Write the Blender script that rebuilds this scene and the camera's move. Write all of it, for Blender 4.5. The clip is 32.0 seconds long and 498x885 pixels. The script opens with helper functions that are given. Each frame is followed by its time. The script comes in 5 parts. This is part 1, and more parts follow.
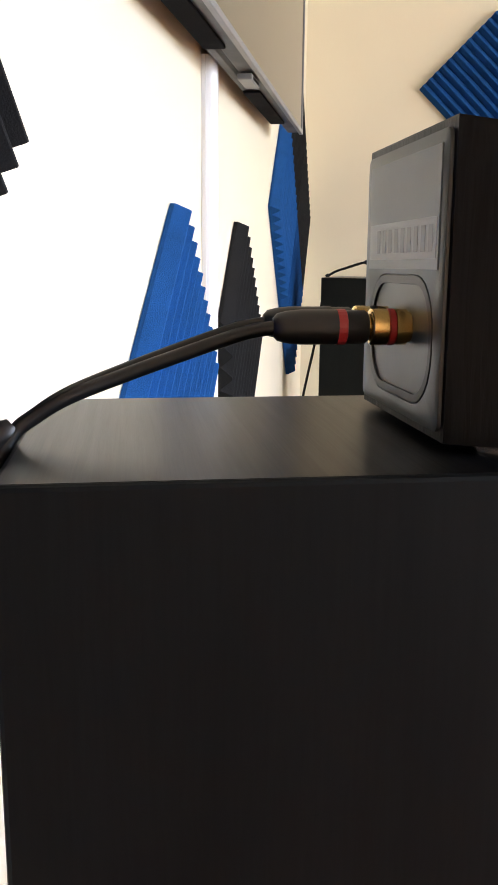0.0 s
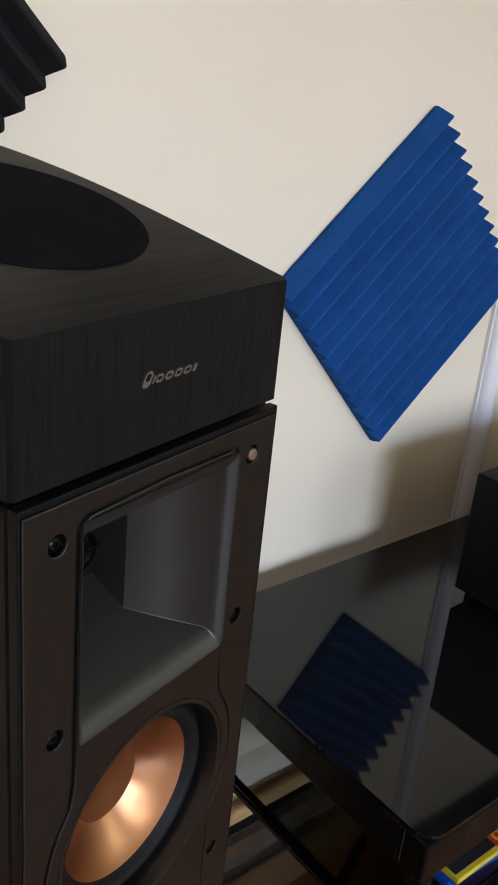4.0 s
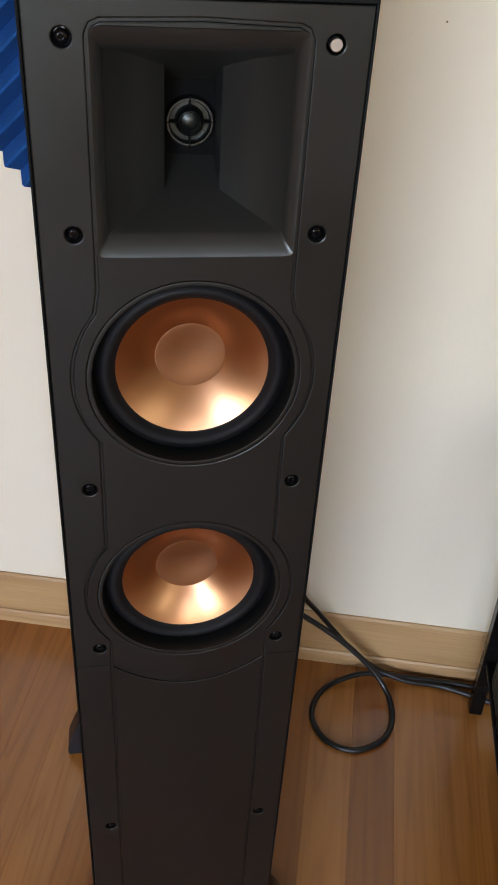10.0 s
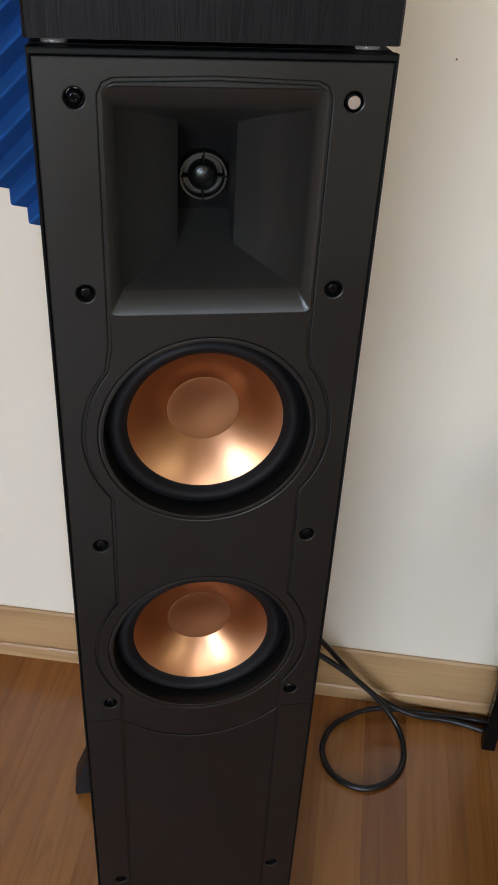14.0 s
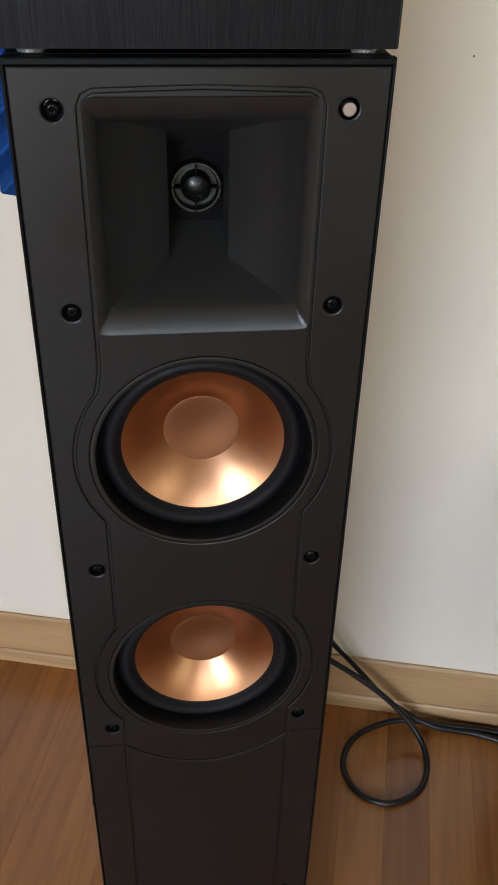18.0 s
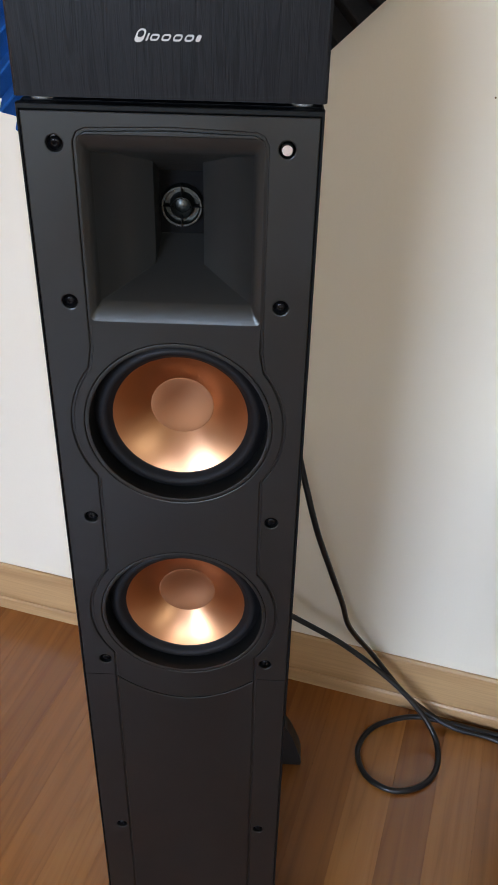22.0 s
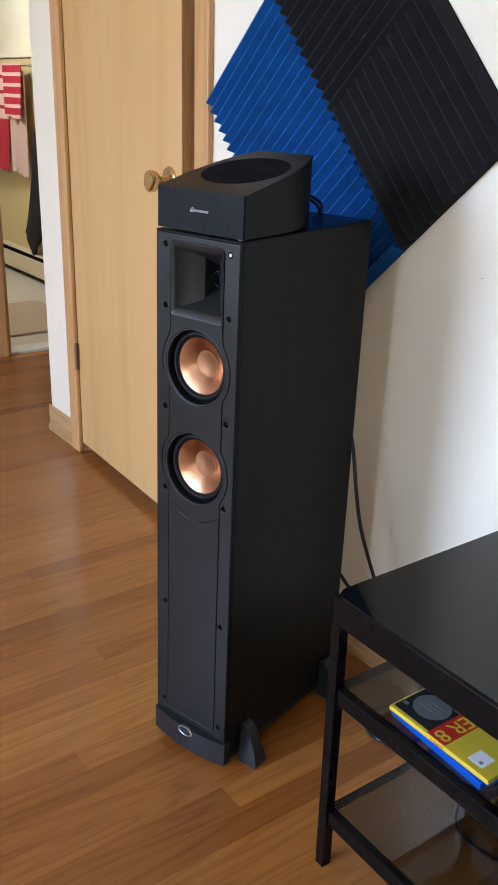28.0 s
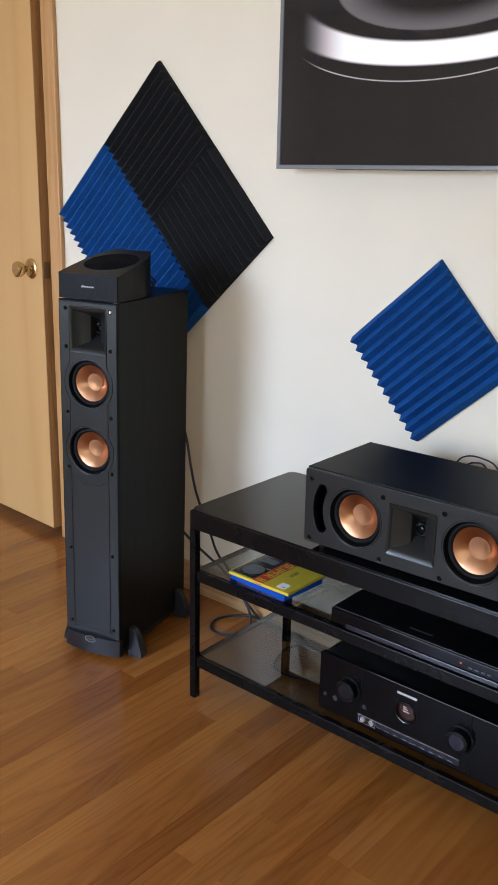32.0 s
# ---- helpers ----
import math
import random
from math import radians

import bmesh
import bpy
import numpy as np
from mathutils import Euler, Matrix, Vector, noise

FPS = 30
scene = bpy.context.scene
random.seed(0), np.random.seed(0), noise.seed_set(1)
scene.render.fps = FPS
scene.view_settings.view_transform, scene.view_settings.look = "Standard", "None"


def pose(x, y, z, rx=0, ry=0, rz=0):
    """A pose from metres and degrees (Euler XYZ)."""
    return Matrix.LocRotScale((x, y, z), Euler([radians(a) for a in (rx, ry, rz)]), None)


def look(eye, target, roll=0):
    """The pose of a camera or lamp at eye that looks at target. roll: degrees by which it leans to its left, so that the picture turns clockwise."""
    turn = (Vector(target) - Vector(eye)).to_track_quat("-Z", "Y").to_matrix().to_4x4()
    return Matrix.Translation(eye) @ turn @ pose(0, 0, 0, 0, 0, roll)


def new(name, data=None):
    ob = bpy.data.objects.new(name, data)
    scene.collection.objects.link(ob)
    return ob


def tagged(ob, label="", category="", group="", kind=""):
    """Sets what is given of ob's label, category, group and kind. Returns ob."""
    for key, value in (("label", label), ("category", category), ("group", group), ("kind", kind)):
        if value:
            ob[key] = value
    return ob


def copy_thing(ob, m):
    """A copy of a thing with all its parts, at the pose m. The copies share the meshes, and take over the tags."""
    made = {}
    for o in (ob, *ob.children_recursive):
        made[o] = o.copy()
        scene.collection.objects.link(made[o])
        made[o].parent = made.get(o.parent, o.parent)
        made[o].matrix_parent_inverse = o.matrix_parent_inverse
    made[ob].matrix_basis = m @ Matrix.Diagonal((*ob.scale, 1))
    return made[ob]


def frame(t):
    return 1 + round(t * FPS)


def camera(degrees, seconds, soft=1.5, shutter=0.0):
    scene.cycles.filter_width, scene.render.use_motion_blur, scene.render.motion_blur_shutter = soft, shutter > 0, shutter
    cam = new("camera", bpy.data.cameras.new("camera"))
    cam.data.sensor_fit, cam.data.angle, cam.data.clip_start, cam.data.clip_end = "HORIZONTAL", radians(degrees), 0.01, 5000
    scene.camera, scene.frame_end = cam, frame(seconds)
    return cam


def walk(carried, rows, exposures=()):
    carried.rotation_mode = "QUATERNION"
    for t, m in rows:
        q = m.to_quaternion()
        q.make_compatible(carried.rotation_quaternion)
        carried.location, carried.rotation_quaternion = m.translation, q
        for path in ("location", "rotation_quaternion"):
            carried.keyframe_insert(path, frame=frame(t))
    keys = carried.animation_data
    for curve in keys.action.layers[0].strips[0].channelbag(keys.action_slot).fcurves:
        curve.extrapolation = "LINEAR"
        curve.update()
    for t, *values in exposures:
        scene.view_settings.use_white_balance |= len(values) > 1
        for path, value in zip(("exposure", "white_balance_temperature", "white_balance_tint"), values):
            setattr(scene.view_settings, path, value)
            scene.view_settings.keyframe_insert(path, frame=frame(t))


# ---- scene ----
cam = camera(31.4, 32.0, soft=1.7)
PATH = [
    (0, (-0.1595, -0.2623, 1.0262), -81.496, -12.219, -0.485),
    (0.4, (-0.1834, -0.2765, 1.0909), -81.225, -13.134, -1.110),
    (1, (-0.1507, -0.2859, 1.1047), -81.595, -15.648, -1.714),
    (2, (-0.1095, -0.4507, 1.1712), -72.300, -18.783, -4.011),
    (2.6, (-0.1031, -0.5223, 1.1724), -64.889, -20.016, -5.268),
    (3, (-0.0902, -0.6008, 1.1631), -58.486, -21.572, -7.653),
    (3.4, (-0.0395, -0.6640, 1.1480), -48.489, -22.803, -6.904),
    (4, (0.0468, -0.7604, 1.1177), -38.101, -23.564, -4.868),
    (4.5, (0.0318, -0.7898, 1.0892), -36.420, -25.147, -4.175),
    (6.5, (0.0547, -0.8538, 1.0299), -23.639, -31.619, -7.569),
    (7, (0.0618, -0.9363, 1.0446), -16.980, -31.202, -8.687),
    (7.5, (0.1002, -0.9900, 1.0572), -10.601, -31.296, -8.611),
    (8, (0.1926, -0.9915, 1.0675), 0.420, -32.383, -7.227),
    (8.5, (0.3021, -1.0151, 1.0783), 7.452, -32.734, -5.580),
    (9, (0.3236, -1.0103, 1.0821), 10.653, -32.988, -3.507),
    (9.5, (0.3387, -0.9395, 1.0530), 9.171, -34.224, -2.019),
    (10, (0.3247, -0.9123, 1.0255), 7.820, -35.336, -2.154),
    (10.5, (0.3072, -0.8937, 1.0280), 8.338, -35.169, -2.151),
    (11, (0.2937, -0.8935, 1.0348), 9.760, -34.489, -1.934),
    (11.5, (0.3023, -0.8931, 1.0389), 9.709, -34.066, -1.475),
    (12, (0.3051, -0.8884, 1.0374), 8.611, -34.078, -1.595),
    (12.5, (0.3085, -0.8830, 1.0386), 7.783, -34.034, -1.747),
    (13, (0.3101, -0.8831, 1.0378), 7.868, -34.045, -1.730),
    (13.5, (0.3124, -0.8887, 1.0363), 7.864, -34.336, -1.716),
    (14, (0.3141, -0.8911, 1.0378), 7.780, -34.293, -1.804),
    (14.5, (0.3123, -0.8859, 1.0418), 7.929, -34.046, -1.930),
    (15, (0.3159, -0.8854, 1.0411), 7.950, -33.787, -1.768),
    (15.5, (0.3196, -0.8814, 1.0444), 8.433, -33.675, -1.946),
    (17.5, (0.3288, -0.8704, 1.0424), 8.619, -34.020, -0.570),
    (18, (0.3285, -0.8628, 1.0373), 9.305, -34.527, -0.449),
    (18.5, (0.3304, -0.8547, 1.0340), 9.639, -35.585, -0.170),
    (19, (0.3348, -0.8526, 1.0326), 9.693, -35.902, -0.131),
    (19.5, (0.3365, -0.8564, 1.0356), 9.982, -35.786, -0.308),
    (20, (0.3368, -0.8637, 1.0408), 10.127, -35.283, -0.277),
    (20.5, (0.3606, -0.8830, 1.0530), 9.426, -34.491, -0.363),
    (21, (0.3917, -0.8998, 1.0614), 10.537, -34.284, -0.875),
    (21.5, (0.4108, -0.9179, 1.0675), 14.394, -34.167, -0.641),
    (22, (0.4388, -0.9331, 1.0741), 17.897, -33.714, -0.246),
    (22.5, (0.4870, -0.9477, 1.0717), 20.646, -33.921, -0.493),
    (23, (0.4856, -0.9355, 1.0574), 23.152, -34.501, -1.094),
    (23.5, (0.4751, -0.8848, 1.0477), 27.440, -34.744, -2.379),
    (24, (0.4958, -0.8347, 1.0443), 33.849, -34.204, -3.741),
    (24.5, (0.6067, -0.8501, 1.0719), 46.634, -32.530, -3.158),
    (25, (0.7168, -0.9104, 1.0696), 51.191, -31.519, -3.628),
    (25.5, (0.8418, -0.9756, 1.0894), 51.816, -29.502, -3.760),
    (27.5, (1.2965, -1.0758, 1.1502), 58.279, -22.796, -0.538),
    (28, (1.3700, -1.1834, 1.1595), 54.661, -21.676, -1.416),
    (28.5, (1.4784, -1.3479, 1.1754), 52.803, -20.785, -1.964),
    (29, (1.5902, -1.3884, 1.1761), 54.485, -20.109, -2.288),
    (29.5, (1.7017, -1.4347, 1.1886), 55.803, -19.786, -1.229),
    (30, (1.7324, -1.4765, 1.2045), 54.025, -18.157, -0.339),
    (30.5, (1.7002, -1.6072, 1.2235), 45.677, -16.357, -1.104),
    (31, (1.7218, -1.6981, 1.2293), 42.416, -16.233, -1.812),
    (31.5, (1.8440, -1.7808, 1.2560), 42.272, -16.268, -1.763),
    (32, (1.9312, -1.8495, 1.2442), 40.592, -16.430, -1.126),
]
EXPOSURES = [
    (0.0, 0.95, 6450, 10), (0.5, 0.25, 6400, 10), (1.0, 0.1, 6350, 10), (2.0, 0.2, 6350, 10), (3.0, 0.2, 6450, 10), (4.0, -0.13, 6450, 10), (4.5, -0.15, 6550, 10), (7.0, 0.7, 6350, 10), (8.0, -0.04, 6950, 10), (9.0, -0.03, 6850, 10), (10.0, -0.10, 6800, 10), (13.0, -0.28, 6750, 10), (15.0, -0.26, 6750, 10),
    (20.0, -0.22, 6700, 10), (21.0, 0.04, 6600, 10), (22.0, 0.03, 6250, 10), (23.0, 0.03, 6250, 10), (24.0, -0.18, 6000, 10), (25.0, 0.88, 5300, 10), (26.5, 0.6, 5500, 10), (28.0, 0.33, 5650, 10), (29.0, 0.17, 6150, 10), (30.0, 0.14, 5800, 10), (31.0, 0.02, 6050, 10), (32.0, 0.05, 6000, 10),
]
walk(cam, [(t, pose(*eye, 90 + pitch, roll, yaw)) for t, eye, yaw, pitch, roll in PATH], EXPOSURES)

# ---- light ----
SUN_ELEVATION, SUN_AZIMUTH = radians(52), radians(75)
world = bpy.data.worlds.new("sky")
scene.world = world
world.use_nodes = True
sky = world.node_tree.nodes.new("ShaderNodeTexSky")
sky.sky_type, sky.sun_disc = "NISHITA", False
sky.sun_elevation, sky.sun_rotation = SUN_ELEVATION, SUN_AZIMUTH
background = world.node_tree.nodes["Background"]
background.inputs["Strength"].default_value = 0.12
world.node_tree.links.new(sky.outputs["Color"], background.inputs["Color"])
sun = new("sun", bpy.data.lights.new("sun", "SUN"))
sun.data.energy, sun.data.angle, sun.data.color = 2.5, radians(0.5), (1.0, 0.94, 0.85)
sun.matrix_world = look((math.sin(SUN_AZIMUTH) * math.cos(SUN_ELEVATION) * 20, math.cos(SUN_AZIMUTH) * math.cos(SUN_ELEVATION) * 20, math.sin(SUN_ELEVATION) * 20), (0, 0, 0))


def window_light(name, m, width, height, watts, colour):
    """An area lamp: the sky's light in a window's opening, or an added fill."""
    lamp = new(name, bpy.data.lights.new(name, "AREA"))
    lamp.data.shape, lamp.data.size, lamp.data.size_y = "RECTANGLE", width, height
    lamp.data.energy, lamp.data.color = watts, colour
    lamp.matrix_world = m
    return lamp


for x, wide, watts, colour in ((-0.20, 1.15, 68, (0.90, 0.95, 1.0)), (1.48, 0.6, 22, (1.0, 0.93, 0.82))):
    window_light("window_light", look((x, -4.13, 1.30), (x, 0, 1.2)), wide, 1.30, watts, colour)
    high_sky = window_light("high_sky_light", look((x, -4.11, 1.72), (x, -0.6, 0)), wide, 0.5, watts * 0.2, (0.44, 0.62, 1.0))
    high_sky.data.spread = radians(64)
# fill lamp at an assumed side window, added to brighten baffle and cabinet side
window_light("east_window_light", look((2.70, -2.75, 1.30), (0, -2.2, 1.1)), 0.9, 1.25, 9, (0.93, 1.0, 0.88))
# added fill hung inside the bathroom, where no window or lamp is built
window_light("bathroom_light", look((-3.6, 0.1, 2.0), (-3.9, 0.8, 0.8)), 0.7, 0.5, 20, (1.0, 0.93, 0.80))


# ---- materials ----
def material(name, colour, rough=0.5, metal=0.0, spec=0.5):
    mat = bpy.data.materials.new(name)
    mat.use_nodes = True
    b = mat.node_tree.nodes["Principled BSDF"]
    b.inputs["Base Color"].default_value = (*colour, 1)
    b.inputs["Roughness"].default_value, b.inputs["Metallic"].default_value = rough, metal
    b.inputs["Specular IOR Level"].default_value = spec
    return mat


class Nodes:
    """Short calls for building a material's nodes."""

    def __init__(self, mat):
        self.tree = mat.node_tree
        self.shader = self.tree.nodes["Principled BSDF"]

    def add(self, kind, inputs=(), **settings):
        node = self.tree.nodes.new(kind)
        if "operation" in settings:
            node.operation = settings["operation"]
        if "data_type" in settings:
            node.data_type, node.blend_type = settings["data_type"], settings["blend_type"]
        if "interpolation_type" in settings:
            node.interpolation_type = settings["interpolation_type"]
        for key, value in dict(inputs).items():
            if isinstance(value, bpy.types.NodeSocket):
                self.tree.links.new(value, node.inputs[key])
            else:
                node.inputs[key].default_value = value
        return node

    def link(self, socket, name):
        self.tree.links.new(socket, self.shader.inputs[name])

    def coords(self, scale=(1, 1, 1), world=False, random_shift=False):
        if world:
            place = self.add("ShaderNodeNewGeometry").outputs["Position"]
        else:
            place = self.add("ShaderNodeTexCoord").outputs["Object"]
        if random_shift:
            pick = self.random()
            shift = self.add("ShaderNodeVectorMath", {0: (13.7, 7.1, 3.3)}, operation="SCALE")
            self.tree.links.new(pick, shift.inputs["Scale"])
            place = self.add("ShaderNodeVectorMath", {0: place, 1: shift.outputs[0]}, operation="ADD").outputs[0]
        return self.add("ShaderNodeMapping", {"Vector": place, "Scale": scale}).outputs[0]

    def random(self):
        return self.add("ShaderNodeObjectInfo").outputs["Random"]

    def noise(self, where, scale, detail=4, rough=0.6, distortion=0.0):
        return self.add("ShaderNodeTexNoise", {"Vector": where, "Scale": scale, "Detail": detail, "Roughness": rough, "Distortion": distortion}).outputs["Fac"]

    def ramp(self, fac, *stops):
        node = self.add("ShaderNodeValToRGB", {"Fac": fac})
        ramp = node.color_ramp
        while len(ramp.elements) < len(stops):
            ramp.elements.new(0.5)
        for element, (at, colour) in zip(ramp.elements, stops):
            element.position, element.color = at, (*colour, 1) if not isinstance(colour, float) else (colour, colour, colour, 1)
        return node.outputs["Color"]

    def mix(self, fac, a, b, mode="MIX"):
        node = self.add("ShaderNodeMix", data_type="RGBA", blend_type=mode)
        for key, value in ((0, fac), (6, a), (7, b)):
            if isinstance(value, bpy.types.NodeSocket):
                self.tree.links.new(value, node.inputs[key])
            else:
                node.inputs[key].default_value = value if not isinstance(value, tuple) or len(value) == 4 else (*value, 1)
        return node.outputs[2]

    def math(self, op, a, b=0.0, c=0.0):
        node = self.add("ShaderNodeMath", {0: a, 1: b, 2: c}, operation=op)
        return node.outputs[0]

    def bump(self, height, strength=0.3, distance=0.002):
        self.link(self.add("ShaderNodeBump", {"Height": height, "Strength": strength, "Distance": distance}).outputs[0], "Normal")


def paint(name, colour, rough=0.75, grain=180.0, depth=0.25):
    mat = material(name, colour, rough, spec=0.3)
    n = Nodes(mat)
    where = n.coords(world=True)
    dark = tuple(c * 0.94 for c in colour)
    n.link(n.ramp(n.noise(where, 1.3, 3), (0.35, dark), (0.65, colour)), "Base Color")
    n.bump(n.noise(where, grain, 3), depth, 0.0012)
    return mat


def wood(name, pale, deep, along, rough=0.35, figure=9.0, pores=0.5):
    """Sawn wood with long grain; along: the axis of the grain."""
    mat = material(name, pale, rough)
    n = Nodes(mat)
    squeeze = [1.0, 1.0, 1.0]
    squeeze["xyz".index(along)] = 0.07
    place = n.add("ShaderNodeNewGeometry").outputs["Position"]
    where = n.add("ShaderNodeMapping", {"Vector": place, "Scale": squeeze}).outputs[0]
    broad = n.noise(where, figure, 3, 0.55, 0.4)
    rings = n.math("PINGPONG", n.math("MULTIPLY", broad, 13.0), 1.0)
    fine_squeeze = [s * (1.0 if s == 1.0 else 0.3) for s in squeeze]
    fine = n.noise(n.add("ShaderNodeMapping", {"Vector": place, "Scale": fine_squeeze}).outputs[0], 420, 3, 0.7)
    mid = tuple((a + b) / 2 for a, b in zip(pale, deep))
    colour = n.ramp(rings, (0.0, deep), (0.22, mid), (0.65, pale))
    colour = n.mix(n.ramp(fine, (0.36, pores), (0.6, 0.0)), colour, tuple(c * 0.55 for c in deep))
    n.link(colour, "Base Color")
    n.link(n.ramp(n.noise(where, 30, 3), (0.3, rough * 0.8), (0.7, min(1.0, rough * 1.3))), "Roughness")
    n.bump(fine, 0.12, 0.0006)
    return mat


def oak_strip(name, near):
    """Varnished red oak floor strips: cathedral figure, short pores, one tone to a strip."""
    mat = material(name, (0.27, 0.10, 0.018), 0.27)
    n = Nodes(mat)
    geometry = n.add("ShaderNodeNewGeometry")
    pick = n.random() if near else geometry.outputs["Random Per Island"]
    shift = n.add("ShaderNodeVectorMath", {0: (13.7, 17.1, 3.3)}, operation="SCALE")
    n.tree.links.new(pick, shift.inputs["Scale"])
    place = n.add("ShaderNodeVectorMath", {0: geometry.outputs["Position"], 1: shift.outputs[0]}, operation="ADD").outputs[0]

    def stretched(along):
        return n.add("ShaderNodeMapping", {"Vector": place, "Scale": (1.0, along, 1.0)}).outputs[0]
    figure = n.noise(stretched(0.07), 18, 2, 0.5, 0.5)
    rings = n.math("PINGPONG", n.math("MULTIPLY", figure, 15.0 if near else 9.0), 1.0)
    if near:
        colour = n.ramp(rings, (0.0, (0.238, 0.084, 0.0148)), (0.30, (0.268, 0.099, 0.0185)), (0.8, (0.288, 0.110, 0.0212)))
        pores = n.noise(stretched(0.03), 230, 3, 0.6)
        colour = n.mix(n.ramp(pores, (0.34, 0.18), (0.52, 0.0)), colour, (0.105, 0.030, 0.0050))
        tone = n.ramp(pick, (0.0, (0.74, 0.65, 0.57)), (0.25, (0.93, 0.88, 0.84)), (0.75, (1.06, 1.06, 1.05)), (1.0, (1.24, 1.32, 1.37)))
    else:
        colour = n.ramp(rings, (0.0, (0.242, 0.085, 0.0150)), (0.45, (0.268, 0.099, 0.0185)), (1.0, (0.284, 0.108, 0.0210)))
        tone = n.ramp(pick, (0.0, (0.78, 0.71, 0.65)), (0.25, (0.94, 0.91, 0.88)), (0.75, (1.05, 1.06, 1.06)), (1.0, (1.20, 1.27, 1.32)))
    cloud = n.noise(stretched(0.25), 5.0, 3, 0.55)
    colour = n.mix(1.0, colour, n.ramp(cloud, (0.3, (0.90, 0.88, 0.86)), (0.7, (1.08, 1.09, 1.10))), "MULTIPLY")
    n.link(n.mix(1.0, colour, tone, "MULTIPLY"), "Base Color")
    n.shader.inputs["Coat Weight"].default_value = 0.5 if near else 0.3
    n.shader.inputs["Coat Roughness"].default_value = 0.16 if near else 0.24
    return mat


WALL = paint("wall_paint", (0.80, 0.728, 0.570))
CEILING = paint("ceiling_paint", (0.70, 0.67, 0.62))
WHITE_PAINT = paint("white_paint", (0.82, 0.82, 0.82), 0.5)
HALL_PAINT = paint("hall_paint", (0.84, 0.70, 0.585))
BATH_UPPER = paint("cream_paint", (0.74, 0.68, 0.52))
BATH_LOWER = paint("ochre_wall_paint", (0.62, 0.50, 0.24), 0.4)
FLOOR_PIECE = oak_strip("oak_strip", True)
FLOOR_REST = oak_strip("oak_strip_joined", False)
SUBFLOOR = material("subfloor", (0.06, 0.03, 0.015), 0.9)
BASEBOARD = wood("oak_baseboard", (0.49, 0.305, 0.138), (0.39, 0.23, 0.10), "x", 0.4, 7.0, pores=0.22)
BASEBOARD_Y = wood("oak_baseboard_side", (0.47, 0.295, 0.135), (0.39, 0.23, 0.10), "y", 0.4, 7.0, pores=0.22)
DOOR_WOOD = wood("birch_veneer", (0.578, 0.350, 0.134), (0.538, 0.312, 0.112), "z", 0.36, 2.2, pores=0.06)
TRIM_WOOD = wood("birch_trim", (0.56, 0.315, 0.125), (0.48, 0.25, 0.085), "z", 0.4, 10.0, pores=0.25)
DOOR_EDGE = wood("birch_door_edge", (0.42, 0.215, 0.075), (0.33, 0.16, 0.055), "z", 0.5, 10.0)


def black_ash(name, colour, rough, spec):
    mat = material(name, colour, rough, spec=spec)
    n = Nodes(mat)
    grain = n.noise(n.coords((430, 430, 24)), 1.0, 4, 0.65, 0.3)
    wide = n.noise(n.coords((70, 70, 3.0)), 1.0, 3, 0.5, 0.6)
    both = n.math("MULTIPLY", grain, wide)
    n.link(n.ramp(both, (0.12, tuple(c * 0.8 for c in colour)), (0.42, tuple(c * 1.2 for c in colour))), "Base Color")
    n.link(n.ramp(grain, (0.3, rough * 1.12), (0.7, rough * 0.92)), "Roughness")
    n.link(n.ramp(both, (0.10, spec * 0.92), (0.45, spec * 1.08)), "Specular IOR Level")
    n.bump(grain, 0.09, 0.0005)
    n.shader.inputs["Specular Tint"].default_value = (0.93, 1.0, 0.97, 1)
    return mat


def figured_ash(name, colour, rough):
    """Black ash vinyl with open, wavy figure: pale crests between dark pores."""
    mat = material(name, colour, rough, spec=0.2)
    n = Nodes(mat)
    figure = n.noise(n.coords((230, 230, 15)), 1.0, 3, 0.55, 0.9)
    streaks = n.math("PINGPONG", n.math("MULTIPLY", figure, 6.0), 1.0)
    grain = n.noise(n.coords((520, 520, 40)), 1.0, 3, 0.6, 0.3)
    both = n.math("ADD", n.math("MULTIPLY", streaks, 0.55), n.math("MULTIPLY", grain, 0.45))
    n.link(n.ramp(both, (0.2, tuple(c * 0.8 for c in colour)), (0.75, tuple(c * 1.3 for c in colour))), "Base Color")
    n.link(n.ramp(both, (0.2, 0.112), (0.75, 0.142)), "Specular IOR Level")
    n.link(n.ramp(grain, (0.3, rough * 1.15), (0.7, rough * 0.9)), "Roughness")
    n.bump(both, 0.2, 0.0006)
    return mat


def black_ash_lying(name, colour, rough):
    """The same vinyl with its grain running across a top."""
    mat = material(name, colour, rough, spec=0.25)
    n = Nodes(mat)
    grain = n.noise(n.coords((7, 240, 240)), 1.0, 4, 0.65, 0.3)
    n.link(n.ramp(grain, (0.3, tuple(c * 0.55 for c in colour)), (0.7, tuple(c * 1.6 for c in colour))), "Base Color")
    n.link(n.ramp(n.math("MULTIPLY", grain, n.noise(n.coords((1.6, 40, 40)), 1.0, 3)), (0.12, 0.09), (0.42, 0.16)), "Specular IOR Level")
    n.bump(grain, 0.25, 0.0006)
    return mat


BLACK_ASH = black_ash("black_ash_vinyl", (0.0034, 0.0039, 0.0046), 0.44, 0.135)
MODULE_ASH = figured_ash("module_ash_vinyl", (0.0046, 0.0050, 0.0060), 0.42)
MODULE_TOP = black_ash_lying("module_top_vinyl", (0.0046, 0.0047, 0.0050), 0.38)
TOWER_TOP = black_ash_lying("tower_top_vinyl", (0.0032, 0.0034, 0.0040), 0.30)


